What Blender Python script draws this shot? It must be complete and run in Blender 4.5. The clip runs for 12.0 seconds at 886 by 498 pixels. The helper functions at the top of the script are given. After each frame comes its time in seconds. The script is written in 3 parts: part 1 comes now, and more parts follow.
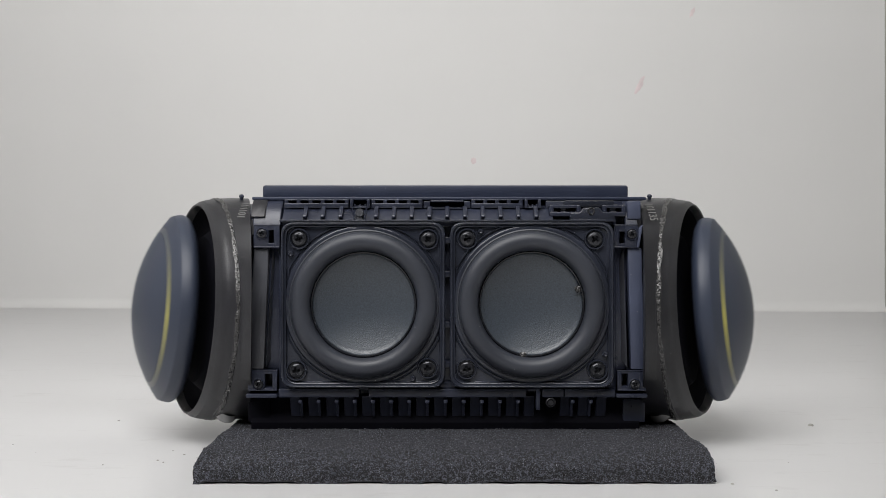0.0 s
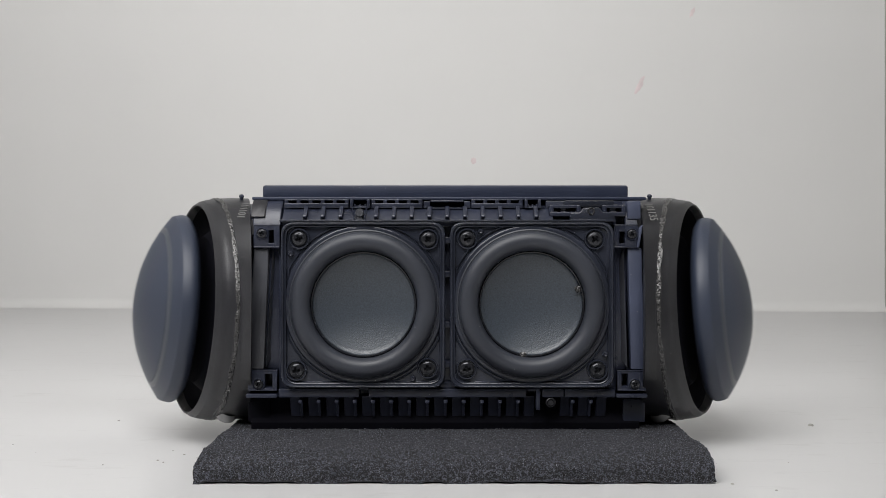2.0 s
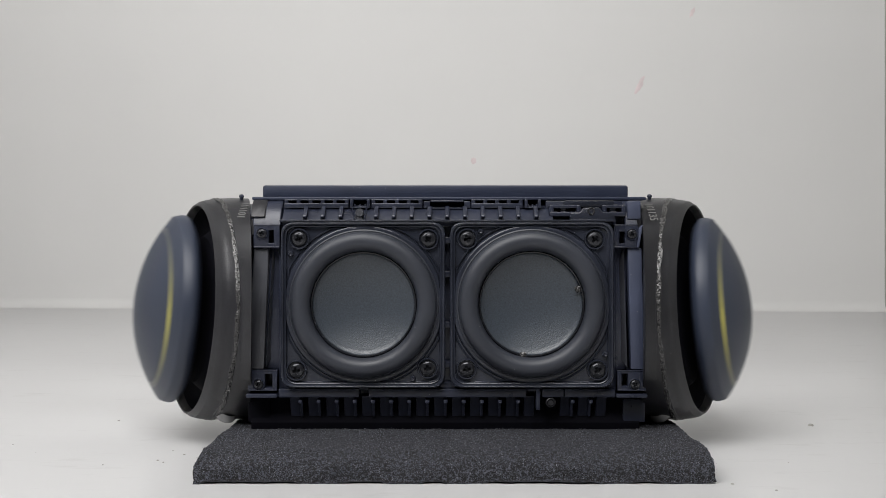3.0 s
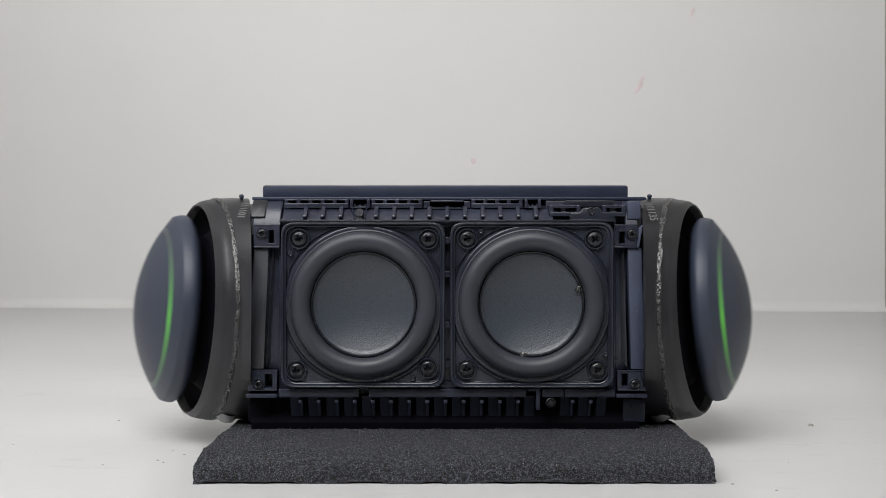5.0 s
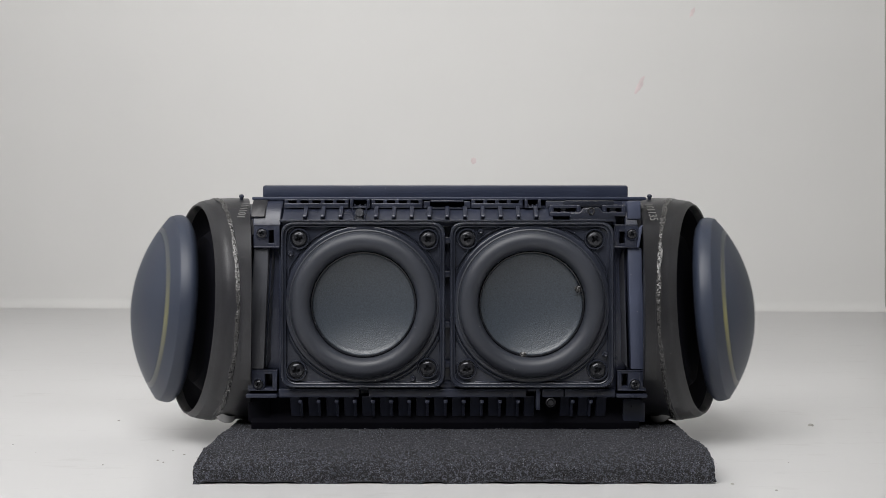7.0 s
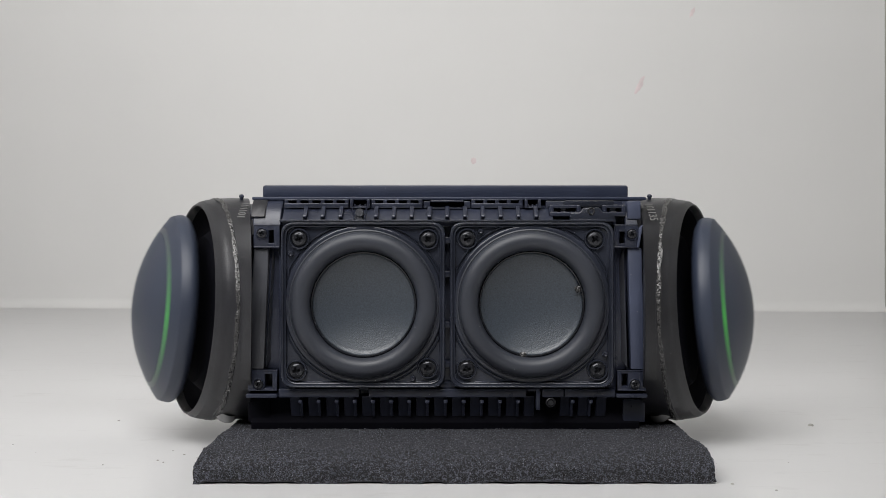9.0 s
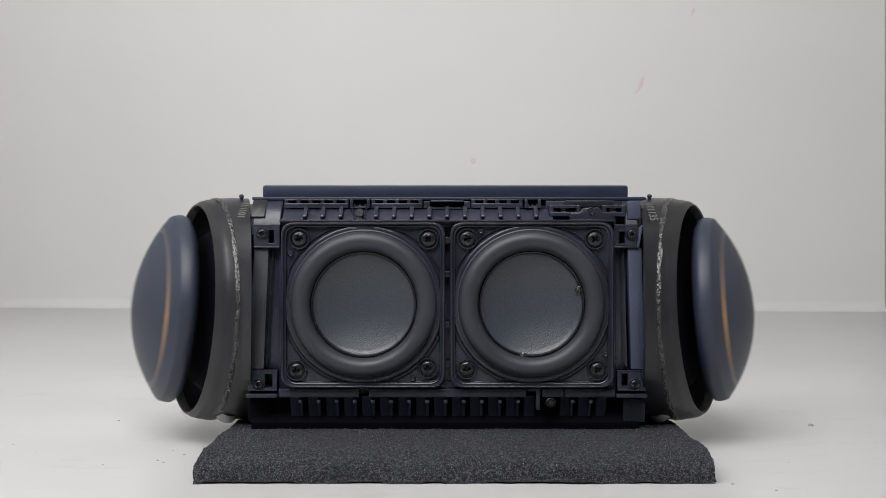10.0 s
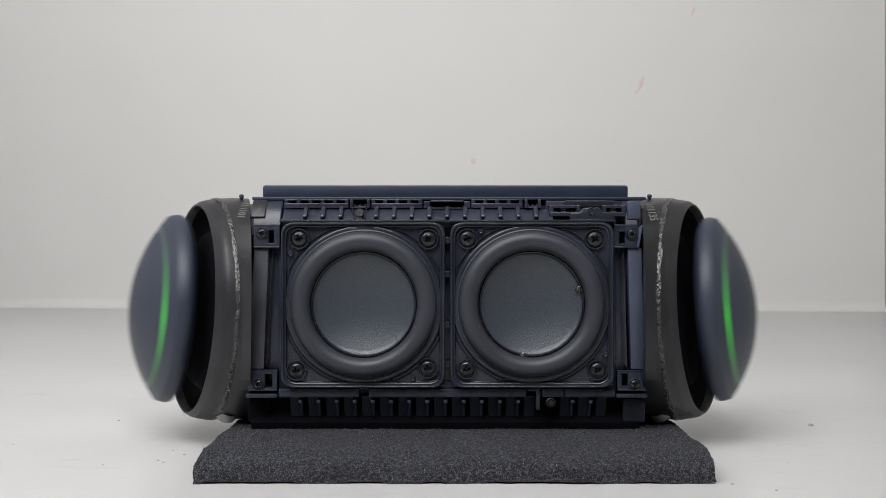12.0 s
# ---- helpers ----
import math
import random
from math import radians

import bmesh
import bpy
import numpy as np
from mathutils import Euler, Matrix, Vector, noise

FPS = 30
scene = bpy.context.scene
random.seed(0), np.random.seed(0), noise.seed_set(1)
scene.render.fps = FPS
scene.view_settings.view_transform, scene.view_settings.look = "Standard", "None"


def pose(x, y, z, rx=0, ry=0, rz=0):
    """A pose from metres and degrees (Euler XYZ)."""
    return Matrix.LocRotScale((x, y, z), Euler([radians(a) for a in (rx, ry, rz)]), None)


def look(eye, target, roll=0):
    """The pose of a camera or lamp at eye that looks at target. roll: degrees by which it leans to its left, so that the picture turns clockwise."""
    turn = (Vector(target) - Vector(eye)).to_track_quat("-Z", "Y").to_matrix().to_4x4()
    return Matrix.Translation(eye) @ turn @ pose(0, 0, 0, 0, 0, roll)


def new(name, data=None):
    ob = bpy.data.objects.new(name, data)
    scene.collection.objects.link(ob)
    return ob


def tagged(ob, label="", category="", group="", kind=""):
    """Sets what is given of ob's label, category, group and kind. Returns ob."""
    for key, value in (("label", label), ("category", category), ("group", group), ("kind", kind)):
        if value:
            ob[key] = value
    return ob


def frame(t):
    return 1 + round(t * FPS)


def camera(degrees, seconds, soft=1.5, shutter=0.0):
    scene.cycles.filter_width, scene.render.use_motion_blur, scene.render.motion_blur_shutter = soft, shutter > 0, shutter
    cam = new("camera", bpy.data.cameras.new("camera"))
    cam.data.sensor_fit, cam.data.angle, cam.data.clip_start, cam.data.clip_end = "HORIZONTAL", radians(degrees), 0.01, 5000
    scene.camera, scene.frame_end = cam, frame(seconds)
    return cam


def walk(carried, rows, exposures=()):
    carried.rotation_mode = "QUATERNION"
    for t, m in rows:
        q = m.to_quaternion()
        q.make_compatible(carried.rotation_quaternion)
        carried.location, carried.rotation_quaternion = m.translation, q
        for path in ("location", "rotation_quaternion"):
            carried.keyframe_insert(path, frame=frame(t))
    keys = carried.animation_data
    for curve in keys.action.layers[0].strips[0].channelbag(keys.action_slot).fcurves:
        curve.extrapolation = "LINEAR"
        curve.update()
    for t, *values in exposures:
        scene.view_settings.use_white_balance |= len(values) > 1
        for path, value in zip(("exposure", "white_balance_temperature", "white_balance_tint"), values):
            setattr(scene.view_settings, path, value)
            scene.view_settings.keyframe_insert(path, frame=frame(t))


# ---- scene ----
cam = camera(48, 12.0, soft=0.8, shutter=1.0)
EYE = (0.0, -0.482, 0.0927)
STAND = look(EYE, (0.0, 1.0, 0.0927))
walk(cam, [(0.0, STAND), (12.0, STAND)], exposures=[(0.0, 0.0), (12.0, 0.0)])

# ---- light: one soft panel high in the room before the white niche ----
world = bpy.data.worlds.new("room_light")
world.use_nodes = True
world.node_tree.nodes["Background"].inputs[0].default_value = (0.9, 0.95, 1.0, 1)
world.node_tree.nodes["Background"].inputs[1].default_value = 0.3
scene.world = world


def area(name, at, target, sx, sy, power, colour):
    lamp = bpy.data.lights.new(name, "AREA")
    lamp.shape, lamp.size, lamp.size_y, lamp.energy, lamp.color = "RECTANGLE", sx, sy, power, colour
    ob = new(name, lamp)
    ob.matrix_world = look(at, target)
    return ob


area("room_light", (-0.38, -0.68, 1.18), (-0.42, 0.9, 0.36), 1.25, 0.9, 30.5, (1.0, 0.992, 0.99))


# ---- materials ----
def material(name, colour, rough=0.5, metal=0.0, var=0.25, scale=60.0, bump=0.1, fine=900.0, spec=0.5, coat=0.0, dust=0.0, stretch=None, scuff=0.0):
    m = bpy.data.materials.new(name)
    m.use_nodes = True
    nt = m.node_tree
    b = nt.nodes["Principled BSDF"]
    b.inputs["Metallic"].default_value = metal
    b.inputs["Specular IOR Level"].default_value = spec
    b.inputs["Coat Weight"].default_value = coat
    tc = nt.nodes.new("ShaderNodeTexCoord")
    n1 = nt.nodes.new("ShaderNodeTexNoise")
    n1.inputs["Scale"].default_value, n1.inputs["Detail"].default_value = scale, 6
    n2 = nt.nodes.new("ShaderNodeTexNoise")
    n2.inputs["Scale"].default_value, n2.inputs["Detail"].default_value = fine, 3
    where = tc.outputs["Object"]
    if stretch:
        mp = nt.nodes.new("ShaderNodeMapping")
        mp.inputs["Scale"].default_value = stretch
        nt.links.new(where, mp.inputs["Vector"])
        where = mp.outputs["Vector"]
    nt.links.new(where, n1.inputs["Vector"])
    nt.links.new(where, n2.inputs["Vector"])
    ramp = nt.nodes.new("ShaderNodeValToRGB")
    ramp.color_ramp.elements[0].position, ramp.color_ramp.elements[1].position = 0.3, 0.7
    ramp.color_ramp.elements[0].color = (*[c * (1 - var) for c in colour], 1)
    ramp.color_ramp.elements[1].color = (*[min(1, c * (1 + var)) for c in colour], 1)
    nt.links.new(n1.outputs["Fac"], ramp.inputs["Fac"])
    base = ramp.outputs["Color"]
    if dust:
        # sparse pale dust grains
        v = nt.nodes.new("ShaderNodeTexVoronoi")
        v.inputs["Scale"].default_value = 330
        info = nt.nodes.new("ShaderNodeObjectInfo")
        shift = nt.nodes.new("ShaderNodeVectorMath")
        shift.operation = "ADD"
        nt.links.new(tc.outputs["Object"], shift.inputs[0])
        nt.links.new(info.outputs["Random"], shift.inputs[1])
        nt.links.new(shift.outputs["Vector"], v.inputs["Vector"])
        sep = nt.nodes.new("ShaderNodeSeparateColor")
        nt.links.new(v.outputs["Color"], sep.inputs["Color"])
        near = nt.nodes.new("ShaderNodeMath")
        near.operation = "LESS_THAN"
        near.inputs[1].default_value = 0.075
        nt.links.new(v.outputs["Distance"], near.inputs[0])
        few = nt.nodes.new("ShaderNodeMath")
        few.operation = "LESS_THAN"
        few.inputs[1].default_value = 0.09
        nt.links.new(sep.outputs["Red"], few.inputs[0])
        both = nt.nodes.new("ShaderNodeMath")
        both.operation = "MULTIPLY"
        nt.links.new(near.outputs[0], both.inputs[0])
        nt.links.new(few.outputs[0], both.inputs[1])
        part_ = nt.nodes.new("ShaderNodeMath")
        part_.operation = "MULTIPLY"
        part_.inputs[1].default_value = dust
        nt.links.new(both.outputs[0], part_.inputs[0])
        mix = nt.nodes.new("ShaderNodeMix")
        mix.data_type = "RGBA"
        mix.inputs["B"].default_value = (0.4, 0.4, 0.4, 1)
        nt.links.new(part_.outputs[0], mix.inputs["Factor"])
        nt.links.new(base, mix.inputs["A"])
        base = mix.outputs["Result"]
    if scuff:
        # faint grey rub marks drawn out along x
        mp2 = nt.nodes.new("ShaderNodeMapping")
        mp2.inputs["Scale"].default_value = (0.3, 1.0, 1.0)
        nt.links.new(tc.outputs["Object"], mp2.inputs["Vector"])
        n3 = nt.nodes.new("ShaderNodeTexNoise")
        n3.inputs["Scale"].default_value, n3.inputs["Detail"].default_value, n3.inputs["Roughness"].default_value = 55, 8, 0.75
        nt.links.new(mp2.outputs["Vector"], n3.inputs["Vector"])
        r3 = nt.nodes.new("ShaderNodeMapRange")
        r3.inputs["From Min"].default_value, r3.inputs["From Max"].default_value = 0.57, 0.72
        r3.inputs["To Max"].default_value = scuff
        nt.links.new(n3.outputs["Fac"], r3.inputs["Value"])
        mix2 = nt.nodes.new("ShaderNodeMix")
        mix2.data_type = "RGBA"
        mix2.inputs["B"].default_value = (0.3, 0.29, 0.27, 1)
        nt.links.new(r3.outputs["Result"], mix2.inputs["Factor"])
        nt.links.new(base, mix2.inputs["A"])
        base = mix2.outputs["Result"]
    nt.links.new(base, b.inputs["Base Color"])
    mr = nt.nodes.new("ShaderNodeMapRange")
    mr.inputs["To Min"].default_value, mr.inputs["To Max"].default_value = max(0.03, rough - 0.1), min(1, rough + 0.1)
    nt.links.new(n1.outputs["Fac"], mr.inputs["Value"])
    nt.links.new(mr.outputs["Result"], b.inputs["Roughness"])
    if bump:
        bp = nt.nodes.new("ShaderNodeBump")
        bp.inputs["Strength"].default_value, bp.inputs["Distance"].default_value = bump, 0.0004
        nt.links.new(n2.outputs["Fac"], bp.inputs["Height"])
        nt.links.new(bp.outputs["Normal"], b.inputs["Normal"])
    return m


PLASTIC = material("black_plastic", (0.024, 0.028, 0.046), 0.3, bump=0.25, fine=1500, dust=0.5)
FRAME = material("black_frame_plastic", (0.024, 0.0272, 0.039), 0.2, bump=0.35, fine=1200, dust=0.6)
SHELL = material("charcoal_shell_plastic", (0.0195, 0.0195, 0.0225), 0.34, var=0.35, bump=0.25, fine=1300, dust=0.2, spec=0.4)
NAVY = material("navy_rubber", (0.02, 0.027, 0.054), 0.55, var=0.15, bump=0.12, fine=2000, dust=0.4)
SLATE = material("slate_blue_plastic", (0.05, 0.06, 0.1), 0.5, var=0.12, bump=0.15, fine=2000, dust=0.4)
ROLL = material("black_rubber", (0.03, 0.0335, 0.044), 0.47, var=0.12, bump=0.05, fine=1800, dust=0.4)
CONE = material("grey_paper_cone", (0.041, 0.0505, 0.064), 0.32, var=0.35, scale=1600, bump=0.4, fine=2600, spec=0.7)
DOME = material("satin_navy_dome", (0.029, 0.037, 0.060), 0.46, var=0.08, scale=30, bump=0.03, fine=1500)
GLOSS = material("glossy_black_glue", (0.012, 0.013, 0.016), 0.12, bump=0.3, fine=1000)
# rubber of the wells; also the painted shade under the body
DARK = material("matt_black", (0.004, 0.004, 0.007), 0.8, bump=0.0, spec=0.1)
SCREW = material("blackened_steel", (0.03, 0.031, 0.036), 0.17, metal=0.4, bump=0.15)
BEAD = material("melted_plastic_bead", (0.034, 0.033, 0.033), 0.13, var=0.8, scale=700, bump=0.8, fine=1700, spec=0.9)
GREY = material("worn_grey_plastic", (0.056, 0.058, 0.067), 0.33, var=0.3, bump=0.3, fine=1400, dust=0.5)
MARK = material("pale_print", (0.16, 0.16, 0.155), 0.6, bump=0.0)
TABS = material("grey_foot_plastic", (0.33, 0.33, 0.33), 0.15)
WHITE = material("white_wall_paint", (0.665, 0.66, 0.65), 0.6, var=0.035, scale=2.2, bump=0.03, fine=300)
TABLE = material("white_laminate", (0.605, 0.602, 0.602), 0.32, spec=0.5, var=0.045, scale=13, bump=0.12, fine=160, stretch=(0.4, 1.0, 1.0), scuff=0.3)
# greyer than the niche: the side wall's shade is put into its colour
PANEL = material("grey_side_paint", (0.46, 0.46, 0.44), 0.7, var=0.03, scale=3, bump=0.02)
# kept dark so that the added room throws little fill on front faces
ROOM = material("dim_room_paint", (0.26, 0.27, 0.29), 0.7, var=0.1, scale=3, bump=0.0)
PINK = material("pink_smudge", (0.67, 0.585, 0.59), 0.7, var=0.1, scale=40, bump=0.0)
CHIP = material("chipped_grey", (0.42, 0.41, 0.38), 0.7, var=0.4, scale=300, bump=0.3)


def foam_material():
    m = material("grey_open_cell_foam", (0.03, 0.031, 0.034), 0.75, var=0.3, scale=90, bump=0)
    nt = m.node_tree
    b = nt.nodes["Principled BSDF"]
    tc = nt.nodes["Texture Coordinate"]
    v = nt.nodes.new("ShaderNodeTexVoronoi")
    v.feature = "DISTANCE_TO_EDGE"
    v.inputs["Scale"].default_value = 1250
    n = nt.nodes.new("ShaderNodeTexNoise")
    n.inputs["Scale"].default_value, n.inputs["Detail"].default_value = 900, 3
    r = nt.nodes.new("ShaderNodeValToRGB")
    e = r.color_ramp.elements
    # grey cell edges, then pores with their inner shade coloured in as near black
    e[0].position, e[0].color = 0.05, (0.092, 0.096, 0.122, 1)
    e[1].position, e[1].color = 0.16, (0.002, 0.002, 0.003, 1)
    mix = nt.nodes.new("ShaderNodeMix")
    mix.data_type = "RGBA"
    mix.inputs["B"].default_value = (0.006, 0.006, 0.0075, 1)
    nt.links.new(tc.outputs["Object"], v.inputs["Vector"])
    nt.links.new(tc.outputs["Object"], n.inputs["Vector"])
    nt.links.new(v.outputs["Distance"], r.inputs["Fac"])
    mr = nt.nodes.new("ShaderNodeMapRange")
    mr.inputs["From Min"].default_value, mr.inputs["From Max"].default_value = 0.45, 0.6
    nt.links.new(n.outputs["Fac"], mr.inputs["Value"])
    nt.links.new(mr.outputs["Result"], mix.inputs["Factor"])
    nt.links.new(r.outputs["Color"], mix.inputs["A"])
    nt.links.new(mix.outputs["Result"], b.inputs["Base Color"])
    bp = nt.nodes.new("ShaderNodeBump")
    bp.inputs["Strength"].default_value, bp.inputs["Distance"].default_value = 1.0, 0.0009
    bp.invert = True
    nt.links.new(v.outputs["Distance"], bp.inputs["Height"])
    nt.links.new(bp.outputs["Normal"], b.inputs["Normal"])
    return m


FOAM = foam_material()
# paler than the foam, so that its glints are put into the colour
STRUT = material("foam_strut", (0.23, 0.235, 0.265), 0.35, var=0.8, scale=700, bump=0.0)
LEAN = math.radians(4.7)  # upward lean of the radiators' axes


def light_material():
    """Light guide of the radiators. Its colour and strength follow the ring's own turn: four hues, 20 degrees each, dark to bright."""
    m = bpy.data.materials.new("light_guide")
    m.use_nodes = True
    nt = m.node_tree
    b = nt.nodes["Principled BSDF"]
    b.inputs["Base Color"].default_value = (0.055, 0.062, 0.075, 1)
    b.inputs["Roughness"].default_value = 0.35

    def calc(op, a, c):
        n = nt.nodes.new("ShaderNodeMath")
        n.operation = op
        for k, x in ((0, a), (1, c)):
            if isinstance(x, (int, float)):
                n.inputs[k].default_value = x
            else:
                nt.links.new(x, n.inputs[k])
        return n.outputs[0]

    vt = nt.nodes.new("ShaderNodeVectorTransform")
    vt.vector_type, vt.convert_from, vt.convert_to = "VECTOR", "OBJECT", "WORLD"
    vt.inputs[0].default_value = (1, 0, 0)
    sep = nt.nodes.new("ShaderNodeSeparateXYZ")
    nt.links.new(vt.outputs[0], sep.inputs[0])
    turn = calc("ARCCOSINE", calc("MINIMUM", calc("DIVIDE", sep.outputs["Z"], math.cos(LEAN)), 1.0), 0.0)
    step = calc("DIVIDE", turn, math.radians(20.0))
    level = calc("MULTIPLY", calc("SUBTRACT", calc("FRACT", step, 0.0), 0.05), 1.0 / 0.9)
    level = calc("POWER", calc("MAXIMUM", level, 0.0), 1.6)
    ramp = nt.nodes.new("ShaderNodeValToRGB")
    ramp.color_ramp.interpolation = "CONSTANT"
    e = ramp.color_ramp.elements
    e[0].position, e[0].color = 0.0, (0.03, 1.0, 0.006, 1)
    e[1].position, e[1].color = 0.25, (0.16, 1.0, 0.01, 1)
    for at, col in ((0.5, (0.85, 0.75, 0.05, 1)), (0.75, (1.0, 0.43, 0.05, 1))):
        s = e.new(at)
        s.color = col
    nt.links.new(calc("DIVIDE", step, 4.0), ramp.inputs["Fac"])
    # the diodes sit at mid height and fade towards the top and bottom of the ring
    geo = nt.nodes.new("ShaderNodeNewGeometry")
    gs = nt.nodes.new("ShaderNodeSeparateXYZ")
    nt.links.new(geo.outputs["Position"], gs.inputs[0])
    away = calc("ABSOLUTE", calc("MULTIPLY", calc("SUBTRACT", gs.outputs["Z"], 0.0625), 1 / 0.037), 0.0)
    front = calc("POWER", calc("MAXIMUM", calc("SUBTRACT", 1.05, calc("MULTIPLY", away, 0.95)), 0.0), 1.8)
    nt.links.new(ramp.outputs["Color"], b.inputs["Emission Color"])
    nt.links.new(calc("MULTIPLY", calc("MULTIPLY", level, front), 1.4), b.inputs["Emission Strength"])
    return m


GLOW = light_material()


# ---- mesh helpers ----
def part(name, bm, mat, parent=None, label="", smooth=40.0, m=None):
    bmesh.ops.recalc_face_normals(bm, faces=bm.faces[:])
    me = bpy.data.meshes.new(name)
    bm.to_mesh(me)
    bm.free()
    me.materials.append(mat)
    if smooth:
        me.shade_smooth()
        me.set_sharp_from_angle(angle=radians(smooth))
    ob = new(name, me)
    if parent:
        ob.parent = parent
    if m is not None:
        ob.matrix_local = m
    if label:
        tagged(ob, label)
    return ob


def again(ob, m):
    """Another piece on the same mesh, under the same parent."""
    o = new(ob.name.split(".")[0], ob.data)
    o.parent = ob.parent
    o.matrix_local = m
    return o


def box(bm, x0, x1, y0, y1, z0, z1, bev=0.4, m=None):
    """A bevelled block, in millimetres."""
    t = bmesh.new()
    bmesh.ops.create_cube(t, size=1)
    for v in t.verts:
        v.co = ((x0 + x1) / 2 + v.co.x * (x1 - x0), (y0 + y1) / 2 + v.co.y * (y1 - y0), (z0 + z1) / 2 + v.co.z * (z1 - z0))
    if bev:
        bmesh.ops.bevel(t, geom=t.edges[:], offset=bev, segments=2, affect="EDGES", profile=0.5)
    if m is not None:
        t.transform(m)
    t.transform(Matrix.Scale(0.001, 4))
    me = bpy.data.meshes.new("tmp")
    t.to_mesh(me)
    t.free()
    bm.from_mesh(me)
    bpy.data.meshes.remove(me)
    return bm


def loft(bm, loops, closed=True, cap0=False, cap1=False):
    """Joins loops of equally many points, in millimetres."""
    rows = [[bm.verts.new(Vector(p) * 0.001) for p in lp] for lp in loops]
    n = len(rows[0])
    for a, b in zip(rows, rows[1:]):
        for i in range(n if closed else n - 1):
            j = (i + 1) % n
            bm.faces.new((a[i], a[j], b[j], b[i]))
    if cap0:
        bm.faces.new(rows[0])
    if cap1:
        bm.faces.new(rows[-1])
    return bm


def plate(bm, pts, y0, y1, bev=0.3):
    """A flat piece with the outline pts (x, z), from depth y0 to y1; millimetres."""
    t = bmesh.new()
    loft(t, [[(x * 1000, y * 1000, z * 1000) for x, z in pts] for y in (y0, y1)], cap0=True, cap1=True)
    bmesh.ops.recalc_face_normals(t, faces=t.faces[:])
    if bev:
        bmesh.ops.bevel(t, geom=t.edges[:], offset=bev, segments=2, affect="EDGES", profile=0.5)
    t.transform(Matrix.Scale(0.001, 4))
    me = bpy.data.meshes.new("tmp")
    t.to_mesh(me)
    t.free()
    bm.from_mesh(me)
    bpy.data.meshes.remove(me)
    return bm


def rounded(x0, x1, z0, z1, r, seg=5):
    """Outline of a rounded rectangle."""
    pts = []
    for cx, cz, a0 in ((x1 - r, z1 - r, 0), (x0 + r, z1 - r, 90), (x0 + r, z0 + r, 180), (x1 - r, z0 + r, 270)):
        pts += [(cx + r * math.cos(radians(a0 + 90 * k / seg)), cz + r * math.sin(radians(a0 + 90 * k / seg))) for k in range(seg + 1)]
    return pts


def lathe(bm, profile, seg=64, m=None):
    """Turns (radius, height) pairs round the local z axis; millimetres. A radius of 0 closes an end."""
    m = m or Matrix()
    prev = None
    for r, h in profile:
        if r <= 1e-6:
            row = [bm.verts.new((m @ Vector((0, 0, h))) * 0.001)]
        else:
            row = [bm.verts.new((m @ Vector((r * math.cos(2 * math.pi * i / seg), r * math.sin(2 * math.pi * i / seg), h))) * 0.001) for i in range(seg)]
        if prev:
            for i in range(seg):
                j = (i + 1) % seg
                f = []
                for v in (prev[i % len(prev)], prev[j % len(prev)], row[j % len(row)], row[i % len(row)]):
                    if v not in f:
                        f.append(v)
                if len(f) > 2:
                    bm.faces.new(f)
        prev = row
    return bm


TOFRONT = Matrix.Rotation(radians(90), 4, "X")  # local z towards the viewer (-y)


def at_front(x, y, z):
    """A pose on a front face, local z towards -y; millimetres."""
    return Matrix.Translation((x * 0.001, y * 0.001, z * 0.001)) @ TOFRONT


# ---- the niche ----
def slab(name, lo, hi, mat, label, category):
    bm = bmesh.new()
    box(bm, *(v * 1000 for pair in zip(lo, hi) for v in pair), bev=2.0)
    ob = part(name, bm, mat)
    return tagged(ob, label, category, kind="structure")


slab("table", (-0.80, -0.80, -0.03), (0.80, 1.14, 0.0), TABLE, "white laminate table top with fine scratches", "table")
SKEW = Matrix.Translation((0, 1.043, 0)) @ Matrix.Rotation(radians(-4.3), 4, "Z")


def back_wall():
    """Back wall with a small cove where it meets the table."""
    bm = bmesh.new()
    prof = [(0.0, 1400)] + [(-16 + 16 * math.cos(a), 16 - 16 * math.sin(a)) for a in (math.pi / 2 * k / 6 for k in range(7))]
    prof += [(-16, -20), (30, -20), (30, 1400)]
    loft(bm, [[(x, y, z) for y, z in prof] for x in (-850, 850)], cap0=True, cap1=True)
    ob = part("wall_back", bm, WHITE, smooth=30)
    ob.matrix_world = SKEW
    tagged(ob, "off-white painted back wall with faint pink smudges", "wall", kind="structure")


back_wall()
slab("wall_west", (-0.83, -0.30, 0.0), (-0.80, 1.16, 1.4), WHITE, "plain off-white side wall", "wall")
slab("wall_east", (0.655, -0.30, 0.0), (0.685, 1.02, 1.4), PANEL, "plain side wall, greyed for its shade", "wall")
# out of view; added in white to bounce soft fill onto the tops
slab("ceiling", (-2.0, -2.8, 1.4), (2.0, 1.25, 1.43), WHITE, "unseen white ceiling, added to bounce fill from above", "ceiling")
# unseen walls and floor, added to close the room and hold down the fill
slab("wall_south", (-2.0, -2.83, -0.75), (2.0, -2.8, 1.4), ROOM, "unseen room wall, added dark to limit the fill", "wall")
slab("wall_left", (-2.03, -2.8, -0.75), (-2.0, 1.25, 1.4), ROOM, "unseen room wall, added dark to limit the fill", "wall")
slab("wall_right", (2.0, -2.8, -0.75), (2.03, 1.25, 1.4), ROOM, "unseen room wall, added dark to limit the fill", "wall")
slab("wall_north", (-2.0, 1.25, -0.75), (2.0, 1.28, 1.4), ROOM, "unseen room wall, added dark to limit the fill", "wall")
slab("floor", (-2.0, -2.8, -0.78), (2.0, 1.25, -0.75), ROOM, "unseen floor, added dark to close the room", "floor")


